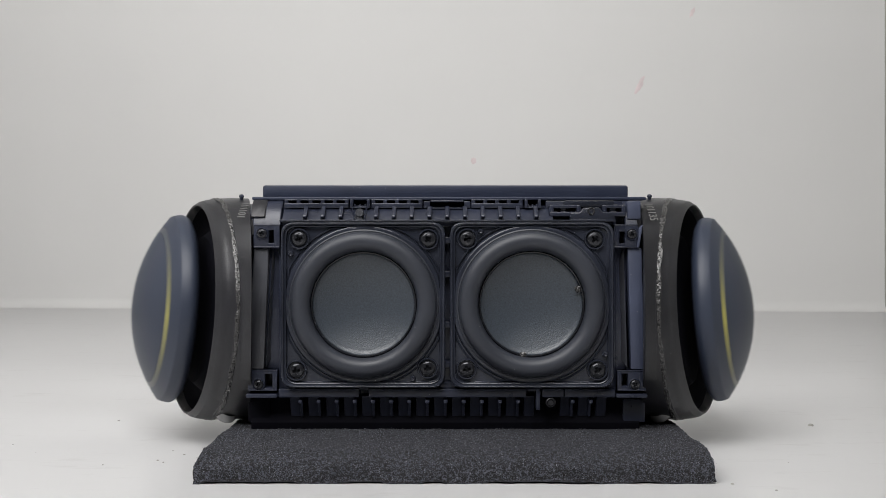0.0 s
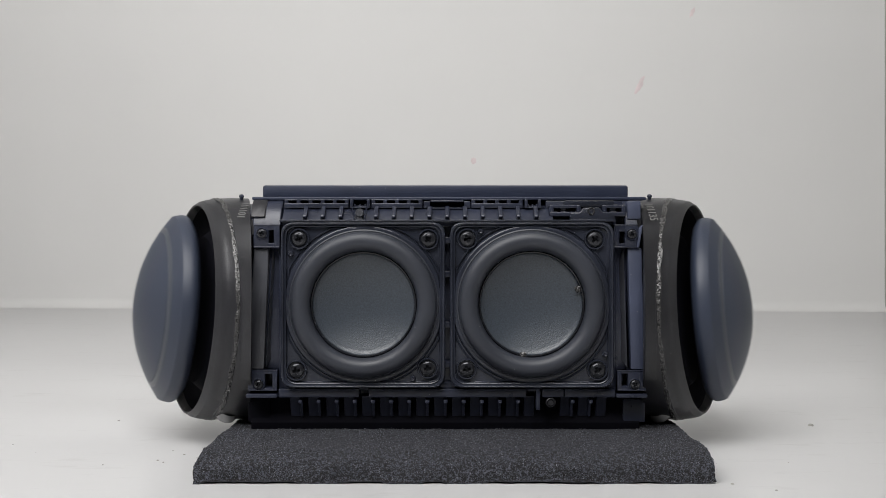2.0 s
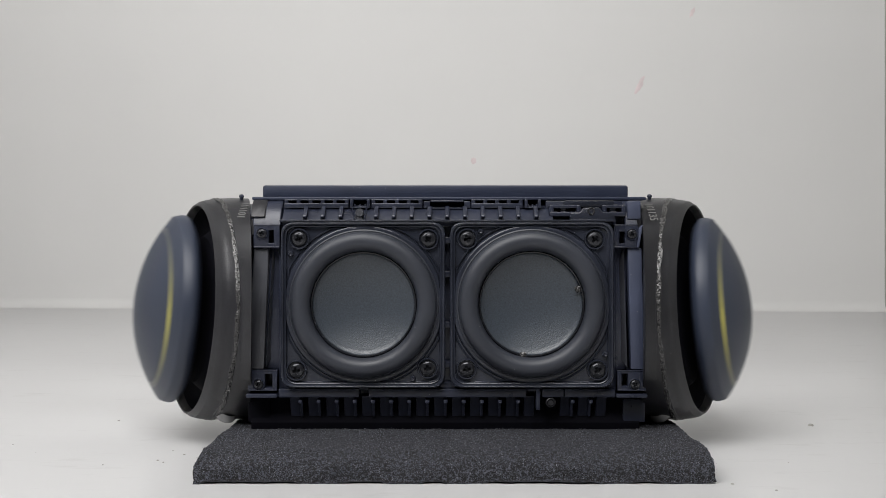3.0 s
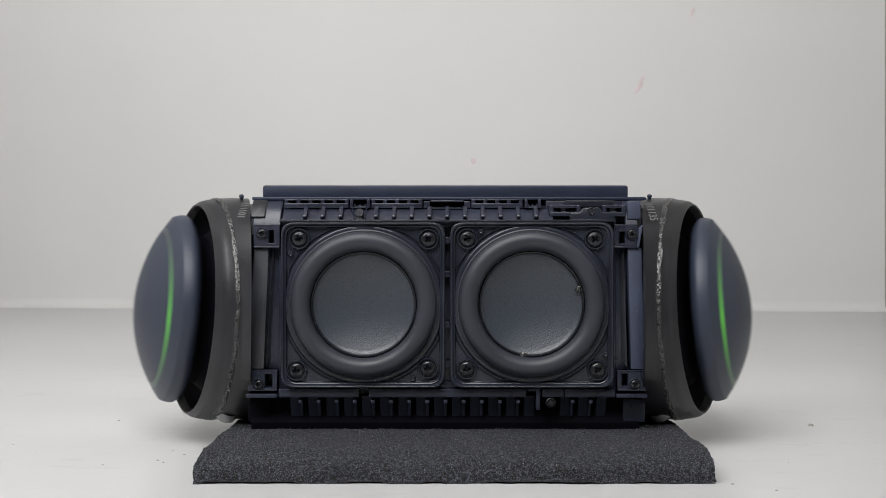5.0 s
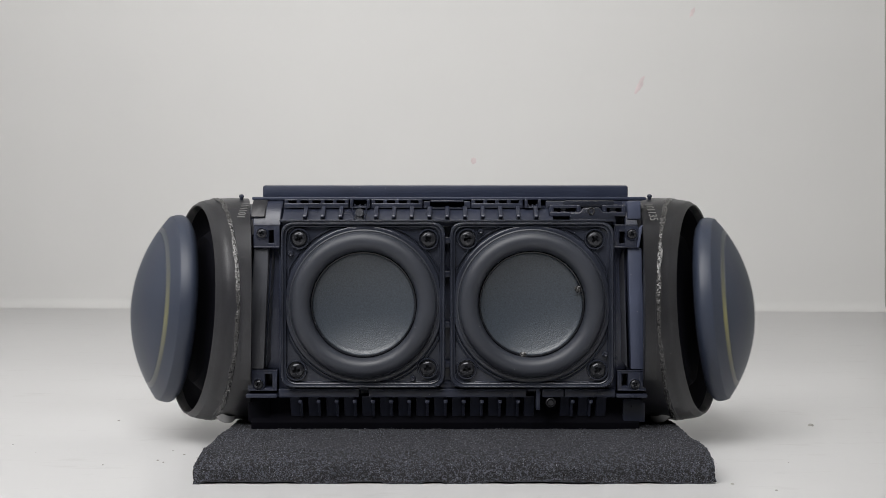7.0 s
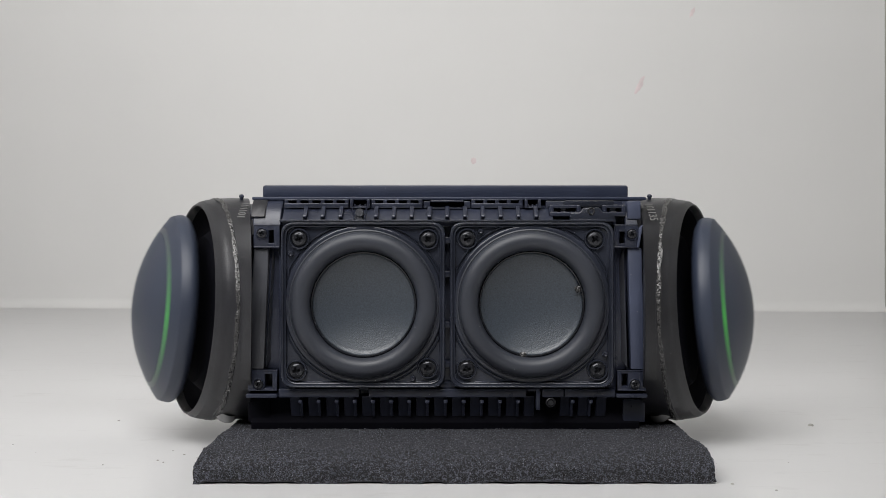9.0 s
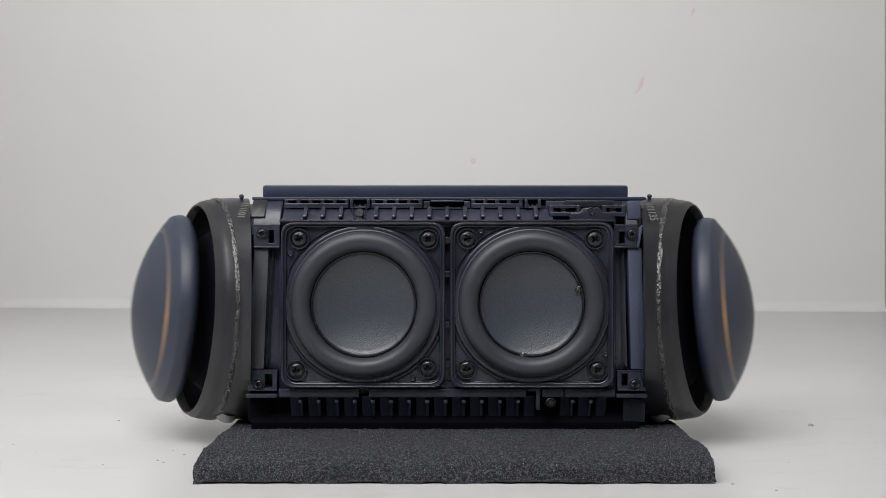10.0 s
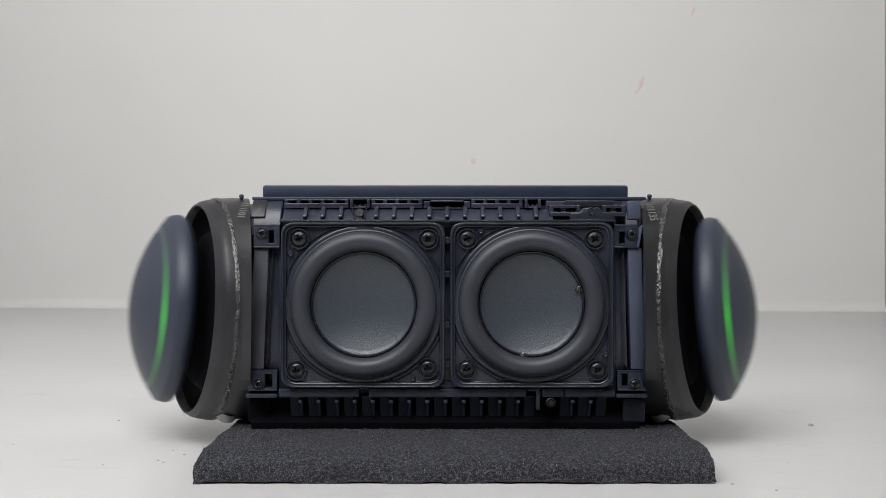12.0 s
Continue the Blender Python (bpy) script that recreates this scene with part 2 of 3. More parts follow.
def smudge(name, x, z, w, h, turn, mat, label, seed):
    rng = random.Random(seed)
    bm = bmesh.new()
    pts = []
    for i in range(24):
        a = 2 * math.pi * i / 24
        k = 0.75 + 0.35 * rng.random()
        pts.append((math.cos(a) * w / 2 * k, 0, math.sin(a) * h / 2 * k))
    loft(bm, [[(p[0], 0.0, p[2]) for p in pts], [(p[0] * 0.85, -0.25, p[2] * 0.85) for p in pts]], cap1=True)
    ob = part(name, bm, mat)
    ob.matrix_world = SKEW @ Matrix.Translation((x, -0.0001, z)) @ Matrix.Rotation(radians(turn), 4, "Y")
    return tagged(ob, label, "smudge")


smudge("wall_smudge", 0.376, 0.4485, 6, 17, 22, PINK, "small pale pink smudge on the white wall", 1)
smudge("wall_smudge", 0.298, 0.340, 8, 32, 24, PINK, "long pale pink smudge on the white wall", 2)
smudge("wall_smudge", 0.047, 0.2277, 9, 11, 10, PINK, "round pale pink smudge on the white wall", 3)


def flake(x, y, size, seed, mat=None):
    rng = random.Random(seed)
    bm = bmesh.new()
    pts = [(math.cos(a) * size * rng.uniform(0.6, 1.1), math.sin(a) * size * rng.uniform(0.4, 0.8)) for a in (2 * math.pi * i / 9 for i in range(9))]
    loft(bm, [[(u, v, 0.0) for u, v in pts], [(u * 0.8, v * 0.8, size * 0.35) for u, v in pts], [(u * 0.3, v * 0.3, size * 0.45) for u, v in pts]], cap0=True, cap1=True)
    ob = part("paint_flake", bm, mat or CHIP)
    ob.matrix_world = Matrix.Translation((x, y, 0.0)) @ Matrix.Rotation(rng.uniform(0, 6), 4, "Z")
    tagged(ob, "tiny chipped flake of paint lying on the white table", "flake", group="flakes on the table")


FLAKES = ((-0.125, -0.046, 0.9), (-0.1215, -0.05, 0.7), (-0.1165, -0.034, 0.8), (-0.124, -0.025, 0.5), (-0.175, 0.055, 0.9), (-0.146, -0.055, 0.6),
          (0.193, 0.04, 2.2), (0.213, -0.06, 0.7), (0.225, -0.095, 0.9), (0.114, -0.09, 1.0), (0.15, -0.05, 0.5))
FLAKES += ((-0.204, -0.01, 0.5), (-0.23, -0.06, 0.6), (-0.185, -0.03, 0.4), (0.128, -0.1, 0.8), (0.2, -0.11, 0.6))
for k, (fx, fy, fs) in enumerate(FLAKES):
    flake(fx, fy, fs, k)


# ---- the foam sheet ----
def foam_sheet():
    x0, x1, y0, y1, h = -98.0, 107.6, -89.0, 60.0, 11.4
    bm = bmesh.new()
    nx, ny, nz = 250, 120, 14

    def rag(p, k):
        a = noise.noise(Vector(p) * 0.045) * 1.6 + noise.noise(Vector(p) * 0.18 + Vector((7, 3, 1))) * 0.9
        return a + noise.noise(Vector(p) * 0.9 + Vector((k, 1, 5))) * 0.55

    def grid(fn, nu, nv):
        g = [[bm.verts.new(Vector(fn(i / nu, j / nv)) * 0.001) for i in range(nu + 1)] for j in range(nv + 1)]
        for j in range(nv):
            for i in range(nu):
                bm.faces.new((g[j][i], g[j][i + 1], g[j + 1][i + 1], g[j + 1][i]))

    def skin(x, y, z):
        """Ragged skin: edges rounded, upper face sunk towards the front."""
        wx = max(0.0, 1 - (x - x0) / 12.0) - max(0.0, 1 - (x1 - x) / 12.0)
        wy = max(0.0, 1 - (y - y0) / 14.0)
        px, py = (x0 if wx > 0 else x1), y0
        low = max(0.0, 1 - z / 4.0)
        dx = -wx * (rag((px, y, z), 2) * 0.9 - (1.4 if wx > 0 else -0.6) * max(0, z / h - 0.4))
        dy = -wy * (rag((x, py, z), 4) - 8.0 * max(0, z / h - 0.3) ** 2 + 0.6 * low)
        edge = min(1.0, (y - y0) / 16.0)
        top = noise.noise(Vector((x, y, h)) * 0.8) * 0.35 - (1 - edge) ** 2 * 2.6 - 0.4 * noise.noise(Vector((x * 0.05, 0, 3)))
        dz = top * (z / h) ** 2
        if z < 0.01:
            dz += max(0.0, noise.noise(Vector((x * 0.05, y * 0.05, 9))) + 0.15) * 5.0
        return (x + dx, y + dy, z + dz)

    grid(lambda u, v: skin(x0 + (x1 - x0) * u, y0 + (y1 - y0) * v, h), nx, ny)
    grid(lambda u, v: skin(x0 + (x1 - x0) * u, y0, h * v), nx, nz)
    grid(lambda u, v: skin(x0 + (x1 - x0) * u, y1, h * v), nx, nz)
    grid(lambda u, v: skin(x0, y0 + (y1 - y0) * u, h * v), ny, nz)
    grid(lambda u, v: skin(x1, y0 + (y1 - y0) * u, h * v), ny, nz)
    bmesh.ops.remove_doubles(bm, verts=bm.verts[:], dist=0.00002)
    # loose struts of the open cells, thick over the skin, pale to read as glints
    rng = random.Random(5)
    skin_faces = [f for f in bm.faces if f.calc_center_median().y < 0.0]
    spots = []
    for f in skin_faces:
        for _ in range(rng.choice((0, 1, 1, 2))):
            spots.append((f.calc_center_median().copy(), f.normal.copy()))
    old = len(bm.faces)
    for c, n in spots:
        d = (Vector((rng.uniform(-1, 1), rng.uniform(-1, 1), rng.uniform(-1, 1)))).normalized()
        side = d.orthogonal().normalized()
        third = d.cross(side)
        length, thick = rng.uniform(0.0002, 0.0005), rng.uniform(0.00005, 0.00014)
        c = c + Vector((rng.uniform(-7, 7), rng.uniform(-7, 7), rng.uniform(-3, 4))) * 0.0001
        if c.z < 0.0008:
            continue
        a, e = c - d * length / 2, c + d * length / 2
        q = [bm.verts.new(a + side * thick), bm.verts.new(a - side * thick + third * thick), bm.verts.new(a - third * thick), bm.verts.new(e)]
        for t in ((0, 1, 3), (1, 2, 3), (2, 0, 3)):
            bm.faces.new([q[k] for k in t])
    bm.faces.ensure_lookup_table()
    for k in range(old, len(bm.faces)):
        bm.faces[k].material_index = 1
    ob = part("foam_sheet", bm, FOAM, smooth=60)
    ob.data.materials.append(STRUT)
    return tagged(ob, "dark grey open-cell foam sheet with torn edges under the speaker", "foam")


foam_sheet()

# ---- the speaker ----
speaker = tagged(new("portable_speaker"), "black portable speaker with its grille removed, lying on foam", "speaker")


def chassis():
    bm = bmesh.new()
    # core: a rounded profile drawn out along x, behind everything
    prof = [(-30, 18), (-30, 112), (-22, 115.4), (-8, 116), (12, 115), (32, 105), (44, 88), (49, 66), (44, 40), (30, 22), (12, 13.5), (-8, 12.3), (-22, 13.5)]
    loft(bm, [[(x, y, z) for y, z in prof] for x in (-86, 88)], cap0=True, cap1=True)
    loft(bm, [[(x, y * 0.93, 64 + (z - 64) * 0.93) for y, z in prof] for x in (-89, 91)], cap0=True, cap1=True)
    part("chassis", bm, PLASTIC, speaker, smooth=50)
    bm = bmesh.new()
    box(bm, -73.5, 0.7, -37.5, -25, 29.5, 106.0, 0.8)
    box(bm, 3.8, 77.5, -37.5, -25, 29.5, 106.0, 0.8)
    box(bm, -1, 5, -38, -25, 102.5, 106.0, 0.4)
    box(bm, -1, 5, -38, -25, 29.5, 33.5, 0.4)
    box(bm, -0.5, 4.8, -36.5, -25, 31, 105, 0.3)
    part("baffle", bm, PLASTIC, speaker)
    first = None
    for z in (96.5, 81.5, 59.0, 41.5):
        if first is None:
            bm = bmesh.new()
            box(bm, 0.4, 3.8, -40.5, -30, -1.4, 1.4, 0.4)
            first = part("clip", bm, PLASTIC, speaker, m=Matrix.Translation((0, 0, z * 0.001)))
        else:
            again(first, Matrix.Translation((0, 0, z * 0.001)))


def driver_outline(a, hx, hz, r, lim=None):
    """Point of a rounded rectangle in the direction a."""
    c, s = math.cos(a), math.sin(a)
    lo, hi = 0.0, 90.0
    for _ in range(30):
        t = (lo + hi) / 2
        x, z = abs(c * t), abs(s * t)
        if x > hx - r and z > hz - r:
            out = math.hypot(x - hx + r, z - hz + r) > r
        else:
            out = x > hx or z > hz
        lo, hi = (lo, t) if out else (t, hi)
    if lim:
        lo = min(lo, lim)
    return c * lo, s * lo


def screw_mesh(bm, r):
    """Pan head with a straight-walled cross recess."""
    steps = (-0.62, -0.56, -0.53, -0.4, -0.2, -0.165, 0.0, 0.165, 0.2, 0.4, 0.53, 0.56, 0.62)

    def dome(u, v):
        return 0.55 * math.sqrt(max(0.0, 1 - (0.94 * math.hypot(u, v)) ** 2.8))

    def height(u, v):
        far, near = max(abs(u), abs(v)), min(abs(u), abs(v))
        if far < 0.54 and near < 0.17:
            return min(dome(u, v), -0.2 + 0.8 * far)
        return dome(u, v)

    def vert(u, v, h):
        return bm.verts.new(Vector((u, v, h)) * r * 0.001)
    n = len(steps)
    g = [[vert(u * 0.9, v * 0.9, height(u, v)) for u in steps] for v in steps]
    for j in range(n - 1):
        for i in range(n - 1):
            bm.faces.new((g[j][i], g[j][i + 1], g[j + 1][i + 1], g[j + 1][i]))
    rim = [g[0][i] for i in range(n - 1)] + [g[j][n - 1] for j in range(n - 1)] + [g[n - 1][i] for i in range(n - 1, 0, -1)] + [g[j][0] for j in range(n - 1, 0, -1)]
    prev, start = rim, [(v.co.x / (r * 0.001), v.co.y / (r * 0.001)) for v in rim]
    for q in (0.25, 0.5, 0.7, 0.85, 0.95, 1.0, 1.0):
        low = prev is not rim and q == 1.0 and abs(Vector(prev[0].co.xy).length - r * 0.001) < 1e-7
        row = []
        for u, v in start:
            d = math.hypot(u, v)
            k = (1 - q) + q / d
            row.append(vert(u * k, v * k, -0.25 if low else dome(u * k, v * k)))
        for i in range(len(rim)):
            j = (i + 1) % len(rim)
            bm.faces.new((prev[i], prev[j], row[j], row[i]))
        prev = row
    return bm


def woofer(cx, cz, x0, x1, z0, z1, screws, pegs, dabs, turns):
    ox, oz = (x0 + x1) / 2, (z0 + z1) / 2
    hx, hz = (x1 - x0) / 2, (z1 - z0) / 2
    N = 144
    angles = [2 * math.pi * (i + 0.5) / N for i in range(N)]

    def rect(inset, y, r):
        return [(ox + p[0], y, oz + p[1]) for p in (driver_outline(a, hx - inset, hz - inset, r) for a in angles)]

    def ring(rad, y, inset=0.0):
        pts = []
        for a in angles:
            px, pz = driver_outline(a, hx - inset, hz - inset, 6.0)
            x, z = cx - ox + rad * math.cos(a), cz - oz + rad * math.sin(a)
            k = min(1.0, math.hypot(px, pz) / max(1e-6, math.hypot(x, z)))
            pts.append((ox + x * k, y, oz + z * k))
        return pts

    bm = bmesh.new()
    loft(bm, [rect(0, -36, 5), rect(0, -43.4, 5), rect(0.25, -44.0, 5), rect(0.6, -44.2, 4.8), rect(1.1, -44.0, 4.6), rect(1.35, -43.3, 4.5), rect(1.55, -43.1, 4.4),
              rect(1.95, -43.4, 4.2), rect(2.25, -43.2, 4.1), rect(2.45, -41.8, 4.0), rect(2.8, -41.5, 4.0),
              ring(36.2, -41.5, 2.8), ring(35.5, -41.6, 2.6), ring(35.2, -42.3, 2.5), ring(34.7, -43.1, 2.4), ring(34.2, -43.3, 2.3), ring(33.2, -43.3, 2.3), ring(32.9, -42.6, 2.4), ring(31.5, -41.8, 3)])
    w = part("woofer", bm, FRAME, speaker, "black square woofer with a rubber surround and grey cone")
    mid = Matrix.Translation((cx, 0, cz)) @ TOFRONT
    bm = bmesh.new()
    prof = [(33.3, 42.6), (33.1, 43.5), (32.6, 43.75)]
    for k in range(17):
        a = math.pi * k / 16
        prof.append((27.9 + 4.4 * math.cos(a), 43.6 + 4.6 * math.sin(a) ** 0.9))
    prof += [(23.2, 42.4), (22.9, 41.6)]
    lathe(bm, prof, 128, mid)
    part("surround", bm, ROLL, w, "black rubber half-roll surround")
    bm = bmesh.new()
    prof = [(23.6, 41.9), (23.3, 43.2), (22.9, 43.7), (22.5, 43.4), (22.2, 42.2)]
    prof += [(22.0 * (1 - k / 12), 42.0 - 4.2 * (1 - (1 - k / 12) ** 2)) for k in range(13)]
    lathe(bm, prof, 128, mid)
    part("cone", bm, CONE, w, "dark grey concave paper cone")
    bm = bmesh.new()
    lathe(bm, [(23.7, 42.3), (23.4, 43.6), (23.05, 44.1), (22.6, 44.0), (22.35, 43.2), (22.3, 42.2)], 128, mid)
    part("cone_rim", bm, GLOSS, w, "glossy black glue ring")
    # raised arcs that edge the corner pockets, running out into the frame
    for q in range(4):
        bm = bmesh.new()
        loops = []
        for k in range(25):
            off = -30 + 60 * k / 24
            a = radians(45 + 90 * q + off)
            px, pz = driver_outline(a, hx - 2.6, hz - 2.6, 4.0)
            run = 36.5 + 1.2 * max(0.0, (abs(off) - 20) / 10) ** 2
            run = min(run, math.hypot(px, pz) - 0.2)
            loops.append([(cx + (run + dr) * math.cos(a), -41.4 - up, cz + (run + dr) * math.sin(a)) for dr, up in ((-0.45, 0.0), (-0.3, 0.8), (0.0, 1.05), (0.25, 0.8), (0.4, 0.0))])
        loft(bm, loops, closed=False)
        part("corner_rib", bm, FRAME, w)
    base = boss = None
    for (sx, sz), turn in zip(screws, turns):
        spin = Matrix.Rotation(radians(turn), 4, "Z")
        if base is None:
            bm = bmesh.new()
            lathe(bm, [(4.75, 41.2), (4.65, 42.7), (4.45, 43.1), (4.15, 43.15), (3.9, 42.9), (3.75, 41.8), (0, 41.7)], 32, TOFRONT)
            boss = part("screw_boss", bm, FRAME, w, m=Matrix.Translation((sx * 0.001, 0, sz * 0.001)))
            base = part("screw", screw_mesh(bmesh.new(), 3.35), SCREW, w, "blackened cross-head screw", m=at_front(sx, -42.2, sz) @ spin)
        else:
            again(boss, Matrix.Translation((sx * 0.001, 0, sz * 0.001)))
            again(base, at_front(sx, -42.2, sz) @ spin)
    for px, pz, pr in pegs:
        bm = bmesh.new()
        lathe(bm, [(pr * 1.15, -0.8), (pr * 1.1, 1.0), (pr * 0.95, 1.9), (pr * 0.6, 2.3), (pr * 0.3, 2.0), (0, 1.9)], 20)
        part("locating_peg", bm, FRAME, w, m=at_front(px, -41.6, pz))
    for px, pz, ps in dabs:
        bm = bmesh.new()
        bmesh.ops.create_icosphere(bm, subdivisions=3, radius=ps * 0.001)
        for v in bm.verts:
            v.co *= 1 + 0.35 * noise.noise(v.co * 1500)
            v.co.z *= 0.55
        part("glue_dab", bm, BEAD, w, "glossy dab of clear glue", m=at_front(px, -43.4, pz))
    return w


def screw_small(x, y, z, turn):
    global SMALL
    pose_ = at_front(x, y, z) @ Matrix.Rotation(radians(turn), 4, "Z")
    if SMALL is None:
        SMALL = part("screw", screw_mesh(bmesh.new(), 2.1), SCREW, speaker, "small blackened cross-head screw", m=pose_)
    else:
        again(SMALL, pose_)


SMALL = None


def vent_strip(x0, x1, slots):
    """Strip of slots along the top edge, with a plain lip under them."""
    bm = bmesh.new()
    box(bm, x0, x1, -35.3, -31, 111.0, 113.3, 0.4)
    box(bm, x0, x1, -34.9, -31, 114.55, 115.05, 0.2)
    pitch = (x1 - x0 - 1.8) / slots
    for k in range(slots + 1):
        c = x0 + 0.9 + k * pitch
        box(bm, c - 0.9, c + 0.9, -34.8, -31, 113.0, 114.9, 0.25)
    part("vent_strip", bm, PLASTIC, speaker)


def top_edge():
    bm = bmesh.new()
    tilt = Matrix.Translation((0, -41, 105.2)) @ Matrix.Rotation(radians(-50), 4, "X")
    box(bm, -71.5, 49, -0.0, 3.0, 0.0, 8.8, 0.3, tilt)
    part("rib_panel", bm, PLASTIC, speaker)
    # bright-edged ledge over the woofers
    bm = bmesh.new()
    box(bm, -72.2, 76.0, -44.4, -36, 104.75, 105.6, 0.35)
    part("ledge", bm, FRAME, speaker)
    first = None
    for k in range(14):
        if k == 3:
            continue
        x = -61.3 + 7.9 * k
        if first is None:
            bm = bmesh.new()
            box(bm, -0.95, 0.95, -1.7, 0.4, 0.6, 7.9, 0.3, Matrix.Rotation(radians(-50), 4, "X"))
            box(bm, -0.8, 0.8, -2.0, 0.2, 0.5, 1.7, 0.3, Matrix.Rotation(radians(-25), 4, "X"))
            first = part("rib", bm, PLASTIC, speaker, m=Matrix.Translation((x * 0.001, -0.041, 0.1056)))
        else:
            again(first, Matrix.Translation((x * 0.001, -0.041, 0.1056)))
    # round post on a flared stem, in a curved cut-out
    bm = bmesh.new()
    lathe(bm, [(1.9, -2.5), (1.9, 1.0), (1.6, 1.45), (0.9, 1.3), (0, 1.2)], 24, TOFRONT)
    plate(bm, [(-0.8, -1.2), (0.8, -1.2), (1.5, -3.6), (-1.5, -3.6)], -0.9, 1.5, 0.25)
    box(bm, -0.22, 0.22, -1.7, 0.5, -1.3, 1.3, 0.1)
    post = part("screw_post", bm, GREY, speaker, m=Matrix.Translation((-0.0370, -0.0405, 0.1087)))
    bm = bmesh.new()
    for sgn in (-1, 1):
        loft(bm, [[(sgn * (r0 + 0.35 * math.cos(b)), -0.6 + 0.35 * math.sin(b), z0) for b in (2 * math.pi * j / 8 for j in range(8))]
                  for r0, z0 in ((3.0, 2.6), (3.1, 1.2), (2.9, -0.4), (2.4, -1.7), (2.5, -2.9), (3.0, -3.6))], cap0=True, cap1=True)
    part("cut_out_rim", bm, PLASTIC, post)
    vent_strip(-71.3, -42.4, 5)
    vent_strip(-32.2, -9.2, 4)
    vent_strip(12.7, 35.8, 4)
    for x0, x1 in ((-41.9, -32.7), (36.5, 44.2)):
        bm = bmesh.new()
        box(bm, x0, x1, -34.0, -30, 111, 112.2, 0.3)
        box(bm, x0 + 0.2, x0 + 1.5, -36.2, -31, 111, 114.9, 0.3)
        box(bm, x1 - 1.5, x1 - 0.2, -36.2, -31, 111, 114.9, 0.3)
        for k in range(3):
            c = x0 + (x1 - x0) * (k + 1) / 4
            box(bm, c - 0.35, c + 0.35, -33.8, -31, 112.0, 113.0, 0.15)
        box(bm, x0 + 0.8, x1 - 0.8, -35.6, -32, 111.0, 111.5, 0.15)
        part("clip_pocket", bm, PLASTIC, speaker)
    bm = bmesh.new()
    box(bm, -8.7, -5.8, -35.0, -30, 111, 114.2, 0.3)
    box(bm, 9.4, 12.2, -35.0, -30, 111, 114.2, 0.3)
    box(bm, -5.6, 9.2, -36.6, -30, 113.7, 114.6, 0.3)
    box(bm, -6.2, 9.6, -35.4, -30, 110.6, 111.3, 0.25)
    part("latch_pocket", bm, PLASTIC, speaker)
    # socket surround: back plate with worn embossing, two eyelet arms, cover with a raised tongue
    bm = bmesh.new()
    box(bm, 46.5, 81.5, -31.5, -24, 104, 114.6, 0.5)
    part("socket_recess", bm, PLASTIC, speaker)
    bm = bmesh.new()
    plate(bm, rounded(54.3, 76.6, 111.6, 114.4, 0.8), -36.5, -31, 0.3)
    for k in range(11):
        box(bm, 56.5 + k * 1.75, 57.3 + k * 1.75, -36.75, -36, 112.4 + 0.25 * (k % 3), 113.5, 0.1)
    part("socket_plate", bm, FRAME, speaker)
    for x0, x1 in ((47.4, 61.5), (71.0, 81.6)):
        bm = bmesh.new()
        plate(bm, rounded(x0, x1, 110.9, 112.4, 0.7), -38.2, -31, 0.3)
        plate(bm, rounded(x0, x1, 107.2, 109.3, 0.9), -38.8, -31, 0.35)
        plate(bm, rounded(x0, x0 + 2.0, 107.3, 112.3, 0.9), -38.4, -31, 0.3)
        plate(bm, rounded(x1 - 2.0, x1, 107.3, 112.3, 0.9), -38.4, -31, 0.3)
        lathe(bm, [(1.5, 33), (1.5, 36.6), (1.2, 37.0), (0.7, 36.8), (0, 36.3)], 18, Matrix.Translation(((x0 + x1) / 2 - 0.6, 0, 110.1)) @ TOFRONT)
        part("eyelet_arm", bm, PLASTIC, speaker)
    bm = bmesh.new()
    plate(bm, [(56.2, 105.2), (76.4, 105.2), (75.6, 108.7), (70.6, 108.9), (69.4, 111.0), (62.0, 111.0), (60.6, 108.9), (56.6, 108.7)], -42.2, -35, 0.45)
    box(bm, 56.4, 76.2, -43.0, -38, 105.1, 106.0, 0.3)
    cover = part("socket_cover", bm, FRAME, speaker)
    bm = bmesh.new()
    lathe(bm, [(1.75, 41.8), (1.65, 42.5), (1.35, 42.75), (1.05, 42.5), (0.9, 41.6), (0, 41.6)], 24, Matrix.Translation((65.5, 0, 109.5)) @ TOFRONT)
    part("eyelet", bm, SHELL, cover)
    # shelf plate and the long rubber strip
    bm = bmesh.new()
    box(bm, -86.5, 92, -31.5, 32, 114.9, 116.3, 0.5)
    part("top_plate", bm, NAVY, speaker)
    bm = bmesh.new()
    plate(bm, rounded(-84.6, 86.8, 116.2, 122.6, 1.2), -15, 22, 0.5)
    part("top_strip", bm, NAVY, speaker, "long navy rubber strip")


